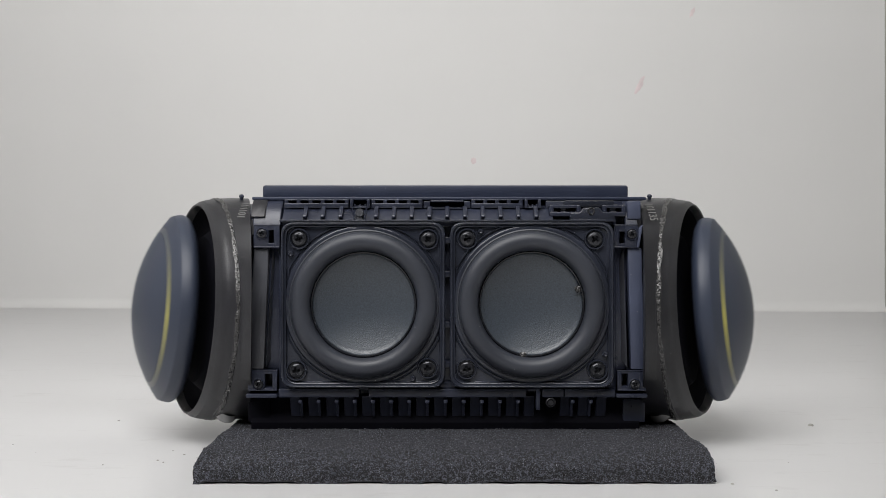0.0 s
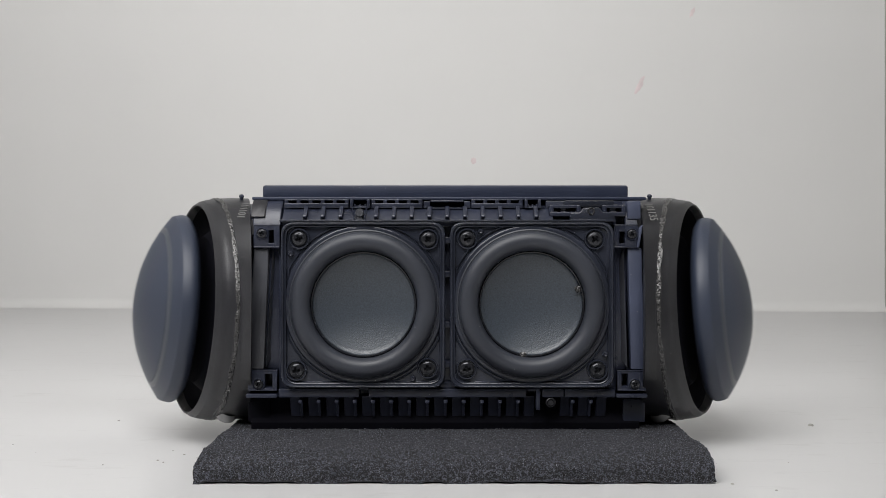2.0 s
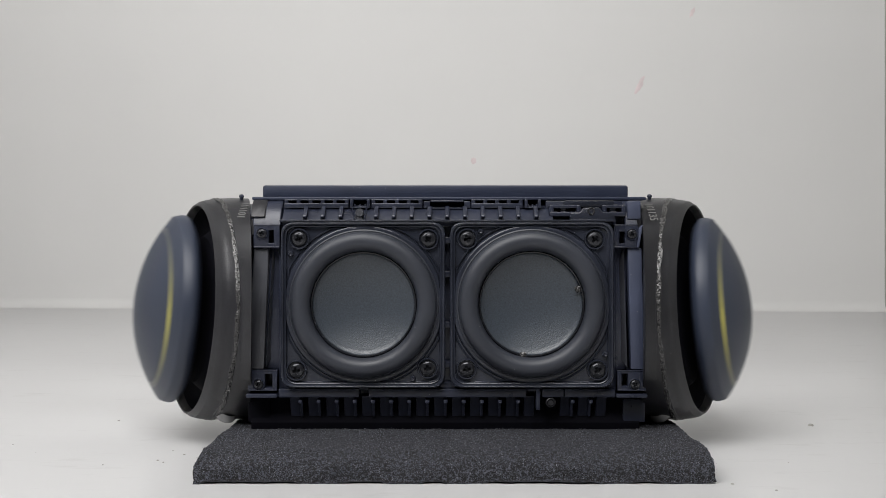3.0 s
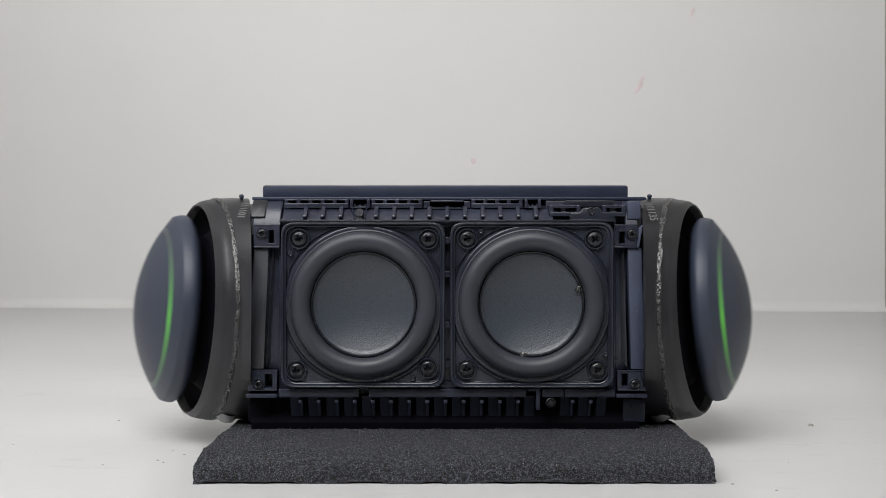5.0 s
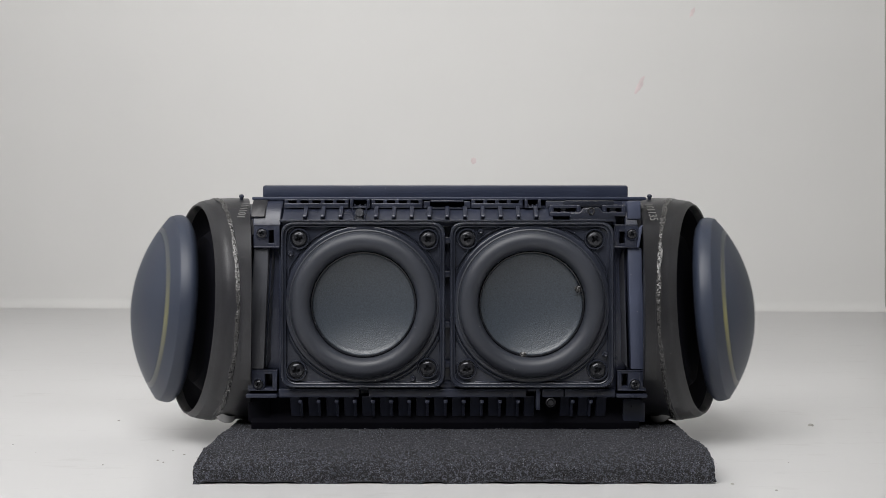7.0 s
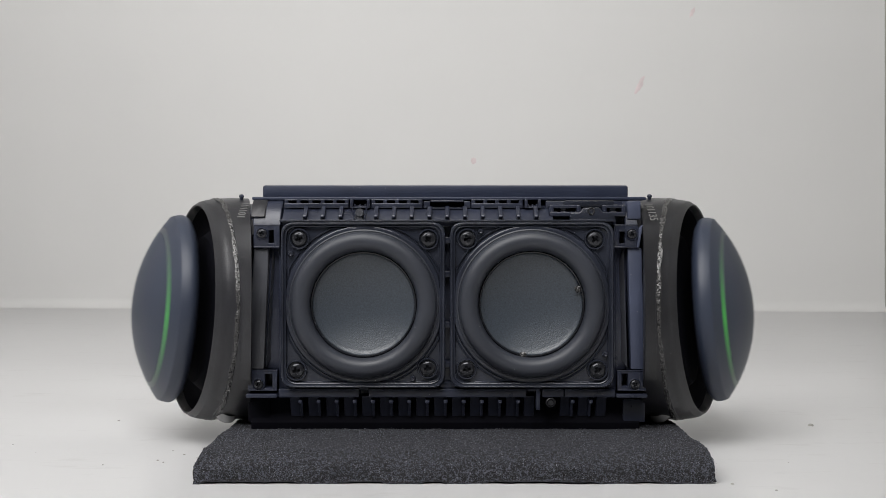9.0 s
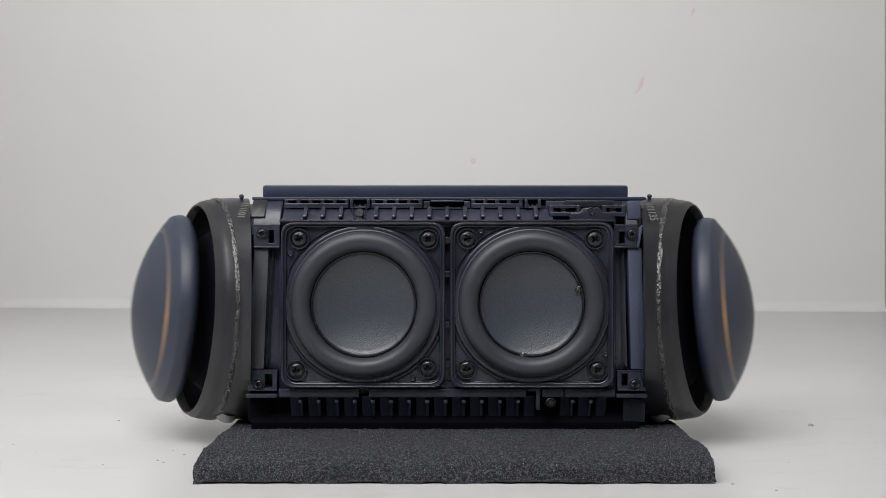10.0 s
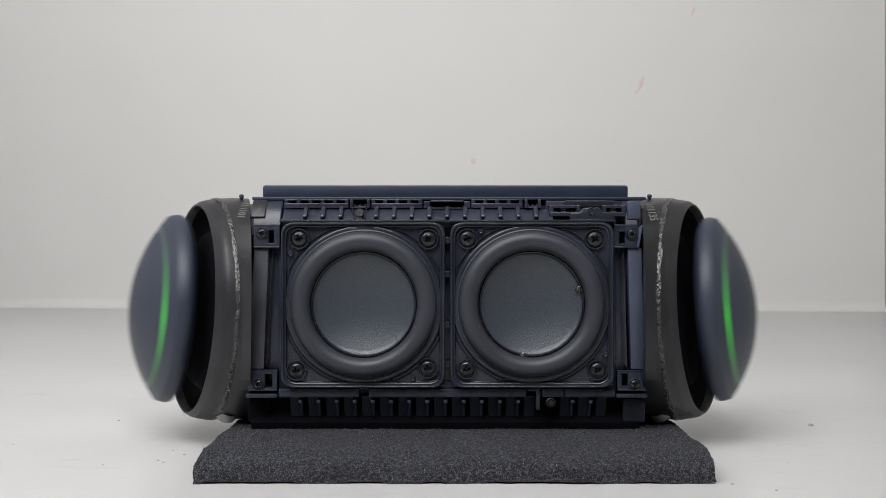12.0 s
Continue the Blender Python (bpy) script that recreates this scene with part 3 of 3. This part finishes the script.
def bottom_edge():
    bm = bmesh.new()
    for x0, x1 in ((-73.0, -37.3), (-33.0, 37.0), (44.0, 53.6), (54.0, 76.5)):
        box(bm, x0, x1, -40.6, -30, 26.8, 30.6, 0.4)
    part("lower_ledge", bm, PLASTIC, speaker)
    # filler added under the body, near black in place of the shade there
    bm = bmesh.new()
    prof = [(-31, 27), (-32.6, 18), (-33.6, 14.5), (-32.6, 11.4), (-28, 10.6), (-10, 10.6), (-10, 27)]
    loft(bm, [[(x, y, z) for y, z in prof] for x in (-86.5, 88.5)], cap0=True, cap1=True)
    part("keel", bm, DARK, speaker, "underside filler, black for the shade on the foam", smooth=30)
    plate = None
    for k in range(-1, 17):
        if k == 13:
            continue
        x = -63.4 + 8.07 * k
        if plate is None:
            bm = bmesh.new()
            box(bm, 2.9, 7.5, -0.5, 1.5, -9.6, 1.0, 0.3, Matrix.Rotation(radians(24), 4, "X"))
            plate = part("lower_plate", bm, PLASTIC, speaker, m=Matrix.Translation((x * 0.001, -0.0365, 0.0262)))
        else:
            again(plate, Matrix.Translation((x * 0.001, -0.0365, 0.0262)))
    first = None
    for k in range(17):
        if k in (13, 14):
            continue
        x = -63.4 + 8.07 * k
        if first is None:
            bm = bmesh.new()
            box(bm, -0.6, 0.6, -1.6, 1, -9.0, 0, 0.2, Matrix.Rotation(radians(24), 4, "X"))
            box(bm, -0.9, 0.9, -3.6, 0, -2.2, -0.6, 0.4)
            first = part("rib", bm, PLASTIC, speaker, m=Matrix.Translation((x * 0.001, -0.0365, 0.0262)))
        else:
            again(first, Matrix.Translation((x * 0.001, -0.0365, 0.0262)))
    bm = bmesh.new()
    box(bm, 41.2, 43.0, -42, -34, 21.4, 31, 0.4)
    box(bm, 37.6, 42.0, -41.6, -34, 29.6, 31, 0.4)
    part("hook", bm, PLASTIC, speaker)
    bm = bmesh.new()
    lathe(bm, [(2.2, 30), (2.2, 40.6), (1.7, 41.0), (1.3, 40.4), (1.1, 41.2), (0, 41.2)], 24, Matrix.Translation((47.8, 0, 24.5)) @ TOFRONT)
    part("screw_post", bm, SHELL, speaker)


def side_column(s):
    """Column, screw plates and channel beside the woofers; s is -1 or 1."""
    def bx(bm, a, b, *rest):
        x0, x1 = sorted((s * a, s * b))
        return box(bm, x0, x1, *rest)
    off = 1.6 if s > 0 else 0
    # inner and outer edge, slot, heights, screw
    spots = (((75.7, 86.4, 78.2, 80.7, 93.2, 103.6, 95.2, 100.4, 83.7, 99.2), (77.2, 90.0, 79.2, 82.0, 29.8, 39.0, 31.8, 37.4, 85.0, 32.6)) if s > 0 else
             ((72.3, 84.0, 75.0, 77.3, 93.2, 103.6, 95.4, 101.0, 80.2, 99.5), (73.5, 86.5, 75.7, 79.0, 29.8, 39.2, 31.2, 37.2, 81.7, 32.6)))
    for a, b, h0, h1, z0, z1, hz0, hz1, sx, sz in spots:
        bm = bmesh.new()
        yf = -41.0
        # plate built round its slot, with a raised margin
        bx(bm, a, h0, yf, -30, z0, z1, 0.4)
        bx(bm, h1, b, yf, -30, z0, z1, 0.4)
        bx(bm, h0 - 0.4, h1 + 0.4, yf + 0.05, -30, z0, hz0, 0.35)
        bx(bm, h0 - 0.4, h1 + 0.4, yf + 0.05, -30, hz1, z1, 0.35)
        bx(bm, a + 0.1, b - 0.1, yf - 0.5, -36, z0, z0 + 0.8, 0.3)
        bx(bm, a + 0.1, b - 0.1, yf - 0.3, -36, z1 - 0.6, z1, 0.25)
        bx(bm, a, a + 0.8, yf - 0.4, -36, z0 + 0.2, z1 - 0.2, 0.3)
        lathe(bm, [(2.9, 40.5), (2.8, 41.4), (2.5, 41.7), (2.25, 41.5), (2.2, 40.8)], 24, Matrix.Translation((s * sx, 0, sz)) @ TOFRONT)
        part("screw_plate", bm, PLASTIC, speaker)
        screw_small(s * sx, -41.2, sz, 20 * s + z0)
    bm = bmesh.new()
    if s > 0:
        plate(bm, [(82.0, 93.2), (88.2, 93.2), (89.7, 39.2), (83.5, 39.2)], -40.4, -28, 0.5)
    else:
        plate(bm, [(-84.0, 93.2), (-77.4, 93.2), (-79.6, 39.2), (-86.4, 39.2)], -40.0, -28, 0.5)
    part("side_strip", bm, SLATE if s > 0 else GREY, speaker, "slate blue plastic strip" if s > 0 else "")
    bm = bmesh.new()
    bx(bm, 71.8 + 2.4 * off, 80.5 + off, -36.2, -27, 38.0, 94.5, 0.3)
    part("channel_floor", bm, PLASTIC, speaker)
    bm = bmesh.new()
    pts = [(80.3 if s > 0 else 78.6, -40, 40), (75.2, -31, 48), (75.2, -31, 80), (78.6 if s > 0 else 75.4, -40, 92.5)]
    loft(bm, [[(s * (x + off), y, z) for x, y, z in pts], [(s * (x + 3), -27, z) for x, y, z in pts]], cap0=True, cap1=True)
    part("channel_wall", bm, GREY, speaker)
    # shoulder curving down to the screw plate, and the tab that lies on it
    arc = [(-20, 116.0), (-27, 115.6), (-31.0, 114.6), (-34.2, 112.6), (-36.6, 110.0), (-38.4, 106.8), (-39.6, 103.0), (-36, 102.0)]
    bm = bmesh.new()
    x0, x1 = (81.0, 86.6) if s > 0 else (72.2, 84.6)
    loft(bm, [[(s * x, y + dy, z) for y, z in arc] for x, dy in ((x0, 0.5), (x0 + 0.4, 0.0), (x1 - 0.4, 0.0), (x1, 0.5))], closed=False)
    part("front_shoulder", bm, PLASTIC, speaker)
    bm = bmesh.new()
    if s > 0:
        bx(bm, 82.0, 88.0, -39.5, -20, 106.0, 114.2, 0.6)
    else:
        x0, x1 = 79.2, 85.6
        flap = [(y - 1.0, z + 0.4) for y, z in arc[2:6]]
        loft(bm, [[(s * x, y + dy, z) for y, z in [(-30, 113.6), *flap, (-36.5, 106.4)]] for x, dy in ((x0, 3.0), (x0, 0.4), (x0 + 0.4, 0.0), (x1 - 0.4, 0.0), (x1, 0.4), (x1, 3.0))], closed=False)
    part("top_tab", bm, SLATE if s > 0 else SHELL, speaker)
    bm = bmesh.new()
    bx(bm, 73.5 + 2 * off, 87.3 + 2 * off, -42.0, -25, 26.7, 28.5, 0.45)
    part("lower_ledge", bm, PLASTIC, speaker)
    # the left tab is coloured near black for the shade it lies in
    bm = bmesh.new()
    bx(bm, 77.8 + 2 * off, 88 + 2 * off, -33.4 if s > 0 else -33.0, -14, 14.6, 25.2, 0.6)
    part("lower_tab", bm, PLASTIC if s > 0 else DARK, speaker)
    if s > 0:
        bm = bmesh.new()
        plate(bm, [(86.6, 101.8), (88.4, 103.4), (87.4, 97.0), (86.8, 93.3), (85.6, 93.3), (86.4, 97.5)], -42.0, -38, 0.25)
        part("edge_clip", bm, SLATE, speaker)


def end_frame(s, c, yaw, lean):
    """Pose whose z axis points out of the end: turned to the front by yaw, up by lean. Its x axis points up."""
    n = Vector((s * math.cos(yaw) * math.cos(lean), -math.sin(yaw) * math.cos(lean), math.sin(lean)))
    up = Vector((0, 0, 1))
    e1 = (up - n * n.dot(up)).normalized()
    e2 = n.cross(e1)
    return Matrix(((e1.x, e2.x, n.x, c[0]), (e1.y, e2.y, n.y, c[1]), (e1.z, e2.z, n.z, c[2]), (0, 0, 0, 1)))


# the speaker lies slightly turned, so its ends face the front by different angles
LESS = {-1: -1.6, 1: 3.5}


def end_loops(s, rows, seg=128):
    loops = []
    for x, y, z, r, yaw, lean in rows:
        m = end_frame(s, (s * x, y, z), radians(yaw - LESS[s]), radians(lean))
        loops.append([m @ Vector((r * math.cos(2 * math.pi * i / seg), r * math.sin(2 * math.pi * i / seg), 0)) for i in range(seg)])
    return loops


def speaker_end(s):
    # barrel up to the seam
    bm = bmesh.new()
    loft(bm, end_loops(s, [(94, 0, 64.2, 44, 11, 0), (94, 0, 64.2, 52.5, 11, 0), (94.4, 0, 64.2, 52.9, 11, 0), (103, 0, 64.2, 53.2, 18, 0.8), (112.2, 0, 64.0, 53.2, 24.5, 2.2)]))
    part("barrel", bm, SHELL, speaker, "black plastic barrel")
    # shell from the seam to the lip, with a step below the lip, and the dark well inside it
    d = 0.0 if s < 0 else 2.0
    w = 0.0 if s < 0 else 4.3
    bm = bmesh.new()
    loft(bm, end_loops(s, [(112.0, 0, 64.0, 50, 24.5, 2.2), (112.4, 0, 64.0, 53.2, 24.6, 2.2), (114.2 + d * 0.3, 0, 63.9, 53.3, 24.7 + w * 0.3, 2.5), (114.5 + d * 0.3, 0, 63.9, 52.9, 24.7 + w * 0.3, 2.5),
                           (117.6 + d * 0.6, 0, 63.9, 52.6, 24.8 + w * 0.6, 2.9), (120.2 + d, 0, 64.0, 51.9, 24.8 + w, 3.2), (120.4 + d, 0, 64.0, 51.5, 24.8 + w, 3.2),
                           (122.2 + d, 0, 64.1, 50.7, 24.8 + w, 3.4), (122.6 + d, 0, 64.1, 50.1, 24.8 + w, 3.4), (122.3 + d, 0, 64.1, 49.5, 24.8 + w, 3.4), (118.5 + d, 0, 64.1, 48.9, 24.8 + w, 3.4)]))
    part("end_shell", bm, SHELL, speaker, "charcoal plastic end shell")
    bm = bmesh.new()
    loft(bm, end_loops(s, [(118.6 + d, 0, 64.1, 49.0, 24.8 + w, 3.4), (115 + d, 0, 63.9, 47, 24.8 + w, 4), (113 + d, 0, 63.7, 44, 24.8 + w * 0.8, 4.7), (113, 0, 63.6, 40, 24.6, 4.7), (116, 0, 63.6, 37.5, 24.5, 4.7), (119, 0, 63.6, 35, 24.5, 4.7)]), cap1=True)
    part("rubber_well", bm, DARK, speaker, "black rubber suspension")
    # shoulder between the barrel and the chassis, above and below
    bm = bmesh.new()
    for a0, a1, r in ((-150, 46, 50.4), (128, 210, 49.6)):
        rows = []
        for x, rr in ((83 if a1 < 60 else 88, r - 3), (83.2 if a1 < 60 else 88.2, r), (93, r)):
            rows.append([(s * x, -rr * math.sin(radians(a)), 64.2 + rr * math.cos(radians(a))) for a in range(a0, a1 + 1, 4)])
        loft(bm, rows, closed=False)
    part("barrel_shoulder", bm, SHELL, speaker)
    # slightly raised front panel of the barrel
    bm = bmesh.new()
    loops = []
    for x, yaw, lift in ((94.6, 11.3, -0.4), (94.8, 11.4, 0.4), (101, 16.4, 0.5), (110.0, 22.9, 0.45), (110.2, 23.1, -0.4)):
        m = end_frame(s, (s * x, 0, 64.2), radians(yaw - LESS[s]), radians(0.4))
        loops.append([m @ Vector(((53.1 + lift) * math.cos(s * radians(a)), (53.1 + lift) * math.sin(s * radians(a)), 0)) for a in (42.4, 42.8, *range(44, 123, 2), 122.8, 123.2)])
    loft(bm, loops, closed=False)
    part("barrel_panel", bm, SHELL, speaker)
    # lumpy welded seam
    bm = bmesh.new()
    m = end_frame(s, (s * 112.2, 0, 64.0), radians(24.6 - LESS[s]), radians(2.2))
    seg = 720
    loops = []
    for k in range(13):
        b = -1.0 + 2.0 * k / 12
        row = []
        for i in range(seg):
            a = 2 * math.pi * i / seg
            p = Vector((math.cos(a), math.sin(a), b * 0.02))
            lump = noise.noise(p * 150 + Vector((s * 9, 0, k * 1.7))) * 0.24 + noise.noise(p * 45 + Vector((0, s * 4, k * 0.8))) * 0.3
            w = 1.7 + 0.8 * noise.noise(p * 7 + Vector((s, 2, 0)))
            row.append(m @ Vector((math.cos(a) * (52.95 + (1 - b * b) * (0.45 + lump)), math.sin(a) * (52.95 + (1 - b * b) * (0.45 + lump)), b * w + 0.5 * noise.noise(p * 11))))
        loops.append(row)
    loft(bm, loops)
    part("weld_bead", bm, BEAD, speaker, "shiny lumpy melted plastic seam")
    # peg on the top and grey foot underneath
    bm = bmesh.new()
    lathe(bm, [(0.85, -3), (0.85, 0.5), (1.15, 1.0), (1.2, 1.5), (0.85, 2.1), (0, 2.35)], 16, Matrix.Translation((95.6 * s if s < 0 else 97.9, -10, 116.4)))
    part("locating_peg", bm, PLASTIC, speaker)
    bm = bmesh.new()
    lean = Matrix.Translation((s * 101.8, -16, 15.2)) @ Matrix.Rotation(radians(-s * 28), 4, "Y") @ Matrix.Rotation(radians(26), 4, "X")
    lathe(bm, [(5.2, 4), (5.2, 0.6), (4.9, -0.6), (4.1, -1.5), (2.4, -2.1), (0, -2.3)], 40, lean)
    part("foot_pad", bm, TABS, speaker, "grey plastic foot pad")


def marking(s, word):
    """Raised digits bent round the barrel."""
    cu = bpy.data.curves.new("digits", "FONT")
    cu.body, cu.size, cu.align_x, cu.align_y = word, 5.2, "CENTER", "CENTER"
    cu.extrude = 0.12
    tmp = new("digits", cu)
    me = bpy.data.meshes.new_from_object(tmp.evaluated_get(bpy.context.evaluated_depsgraph_get()))
    bpy.data.objects.remove(tmp)
    bm = bmesh.new()
    bm.from_mesh(me)
    bpy.data.meshes.remove(me)
    for v in bm.verts:
        run, tall, out = v.co
        if s < 0:
            phi, x = radians(30.5) - run * 0.95 / 53.4, -90.8 - tall * 0.98
        else:
            phi, x = radians(32) + run * 0.98 / 53.4, 94.6 + tall
        r = 53.9 + out
        v.co = Vector((x, -r * math.sin(phi) * 1.035, 64.2 + r * math.cos(phi))) * 0.001
    part("digits", bm, MARK, speaker, "pale raised digits", smooth=0)


def radiator(s):
    prof = [(36, -4), (41, -3.2), (43.4, -1.6), (44.1, -0.4), (44.3, 0.6), (44.1, 2.2), (43.55, 4.2), (43.2, 4.95)]
    R = 71.0
    for k in range(25):
        r = 42.6 * (1 - k / 24)
        if 35.0 < r < 37.8:
            continue
        prof.append((r, 19.5 - R + math.sqrt(R * R - r * r)))
    # groove for the light guide
    g = []
    for r, d in ((37.65, 0.0), (37.6, 0.9), (35.2, 0.9), (35.15, 0.0)):
        g.append((r, 19.5 - R + math.sqrt(R * R - r * r) - d))
    i = next(i for i, p in enumerate(prof) if i > 8 and p[0] < 36)
    prof[i:i] = g
    skirt, prof = prof[:8], prof[7:]
    bm = bmesh.new()
    wide = 1.02 if s < 0 else 1.0
    prof, skirt = [[(r * wide, h) for r, h in q] for q in (prof, skirt)]
    lathe(bm, prof, 160)
    ob = part("passive_radiator", bm, DOME, speaker, "satin navy dome-shaped bass radiator with a thin light ring", smooth=35)
    bm = bmesh.new()
    gp = []
    for r, d in ((37.5, 0.85), (37.45, 0.08), (36.9, -0.05), (35.9, -0.05), (35.35, 0.08), (35.3, 0.85)):
        gp.append((r, 19.5 - R + math.sqrt(R * R - r * r) - d))
    lathe(bm, [(r * wide, h) for r, h in gp], 160)
    part("skirt", lathe(bmesh.new(), skirt, 160), DOME, ob, "rounded navy rubber skirt", smooth=35)
    glow = part("light_ring", bm, GLOW, ob, "thin glowing light guide that changes colour")
    return ob, glow


chassis()
LEFT_SCREWS = ((-63.5, 97.2), (-6.5, 97.0), (-64.7, 39.0), (-6.8, 40.0))
RIGHT_SCREWS = ((10.8, 97.2), (67.0, 97.0), (10.5, 39.7), (68.2, 39.2))
woofer(-35.0, 68.2, -71.5, 0.9, 31.4, 104.7, LEFT_SCREWS, ((-67.2, 90.5, 1.3), (-13.3, 35.5, 1.2)), (), (25, 40, 12, 5))
woofer(39.1, 68.4, 3.1, 75.3, 31.4, 104.7, RIGHT_SCREWS, ((16.6, 100.4, 1.2), (71.5, 46.2, 1.3)), ((59.6, 75.0, 1.5), (35.2, 45.6, 1.7)), (20, 48, 10, 30))
top_edge()
bottom_edge()
for side in (-1, 1):
    side_column(side)
    speaker_end(side)
marking(-1, "101111")
marking(1, "101135")
RADIATORS = {side: radiator(side) for side in (-1, 1)}

# ---- motions ----
# Every tenth of a second: hue (g green, l lime, y yellow, a amber) and level of the light ring in hundredths.
LIGHT = """
y35 y15 y4 y0 g99 g99 g90 g60 g40 y45 a99 a60 a40 a25 a15 a75 a50 a30 a15 a8 a0 a0 l90 l60 y50 y40 y35 y20 y0 y55 y40 y25 y15
y5 a70 a50 a35 a20 a8 g90 g60 g40 g25 y60 y40 y20 a80 a60
a45 l70 l40 y45 y30 y40 y35 y25 y10 y3 y0 g0 g90 g65 g99 g95 g70 g60 g30 y99 y40 y20 y20 y6 a90
a60 a40 a25 a10 y60 y40 y25 y10 a70 a45 a25 g5 g70 g50 g95
g80 g50 g30 y75 y30 y8 y8 y15 y3 y0 a90 a80 a30 a40 a30 a25 a15 l90 l50 l35 l25 g10 g0 y0 y50 y35 y30 y15 y10 y50 g99 g85 g50
""".split()
# Every tenth of a second: outward reach and length of the stroke, in quarter millimetres.
STROKE = """
2/3 2/2 1/4 2/4 2/4 0/3 1/1 5/4 7/4 6/13 1/2 3/2 3/3 4/5 5/9 0/2 1/2 2/3 2/5 5/9 0/3 -1/4 1/6 1/2 4/8 10/13 3/5 1/2 2/5 2/6 0/5 3/6 1/4
2/4 3/8 1/3 0/2 3/5 5/9 2/4 1/3 4/8 6/11 2/3 1/2 0/3 3/6 1/3
-2/2 -3/3 -1/4 4/14 4/9 2/1 5/10 4/5 1/2 -1/3 1/4 2/4 3/6 4/5 1/0 3/10 1/2 0/1 1/1 1/3 4/3 4/3 3/2 2/2 3/5
2/4 1/3 3/7 5/10 2/4 0/2 1/3 4/8 6/12 2/4 1/2 0/3 3/6 4/5 2/4
3/4 1/2 2/3 4/6 8/16 1/2 1/3 4/5 4/4 4/5 6/12 -3/2 3/4 8/10 6/5 4/4 0/3 1/7 2/9 3/4 4/4 4/5 4/8 1/2 4/9 5/12 6/5 2/3 0/3 -1/1 6/11 4/5 9/7
""".split()


def motions():
    start = dict(zip("glya", (0, 20, 40, 60)))
    f = 1.0 / FPS
    for s, (dome, glow) in RADIATORS.items():
        rest = end_frame(s, (s * 0.1298, 0.0, 0.0641 if s < 0 else 0.0637), radians(24.4 if s < 0 else 20.9), LEAN)
        rows, turns = [], []
        for i, (word, code) in enumerate(zip(STROKE, LIGHT)):
            t = i / 10
            reach, sweep = (float(v) for v in word.split("/"))
            mid = reach - sweep / 2
            angle = start[code[0]] + 1.0 + 18.0 * int(code[1:]) / 100
            for k in (-1, 0, 1):
                if 0 <= t + k * f <= 12.0:
                    rows.append((t + k * f, rest @ Matrix.Translation((0, 0, (mid + k * sweep) * 0.00027))))
                    turns.append((t + k * f, pose(0, 0, 0, 0, 0, angle)))
        walk(dome, rows)
        walk(glow, turns)


motions()
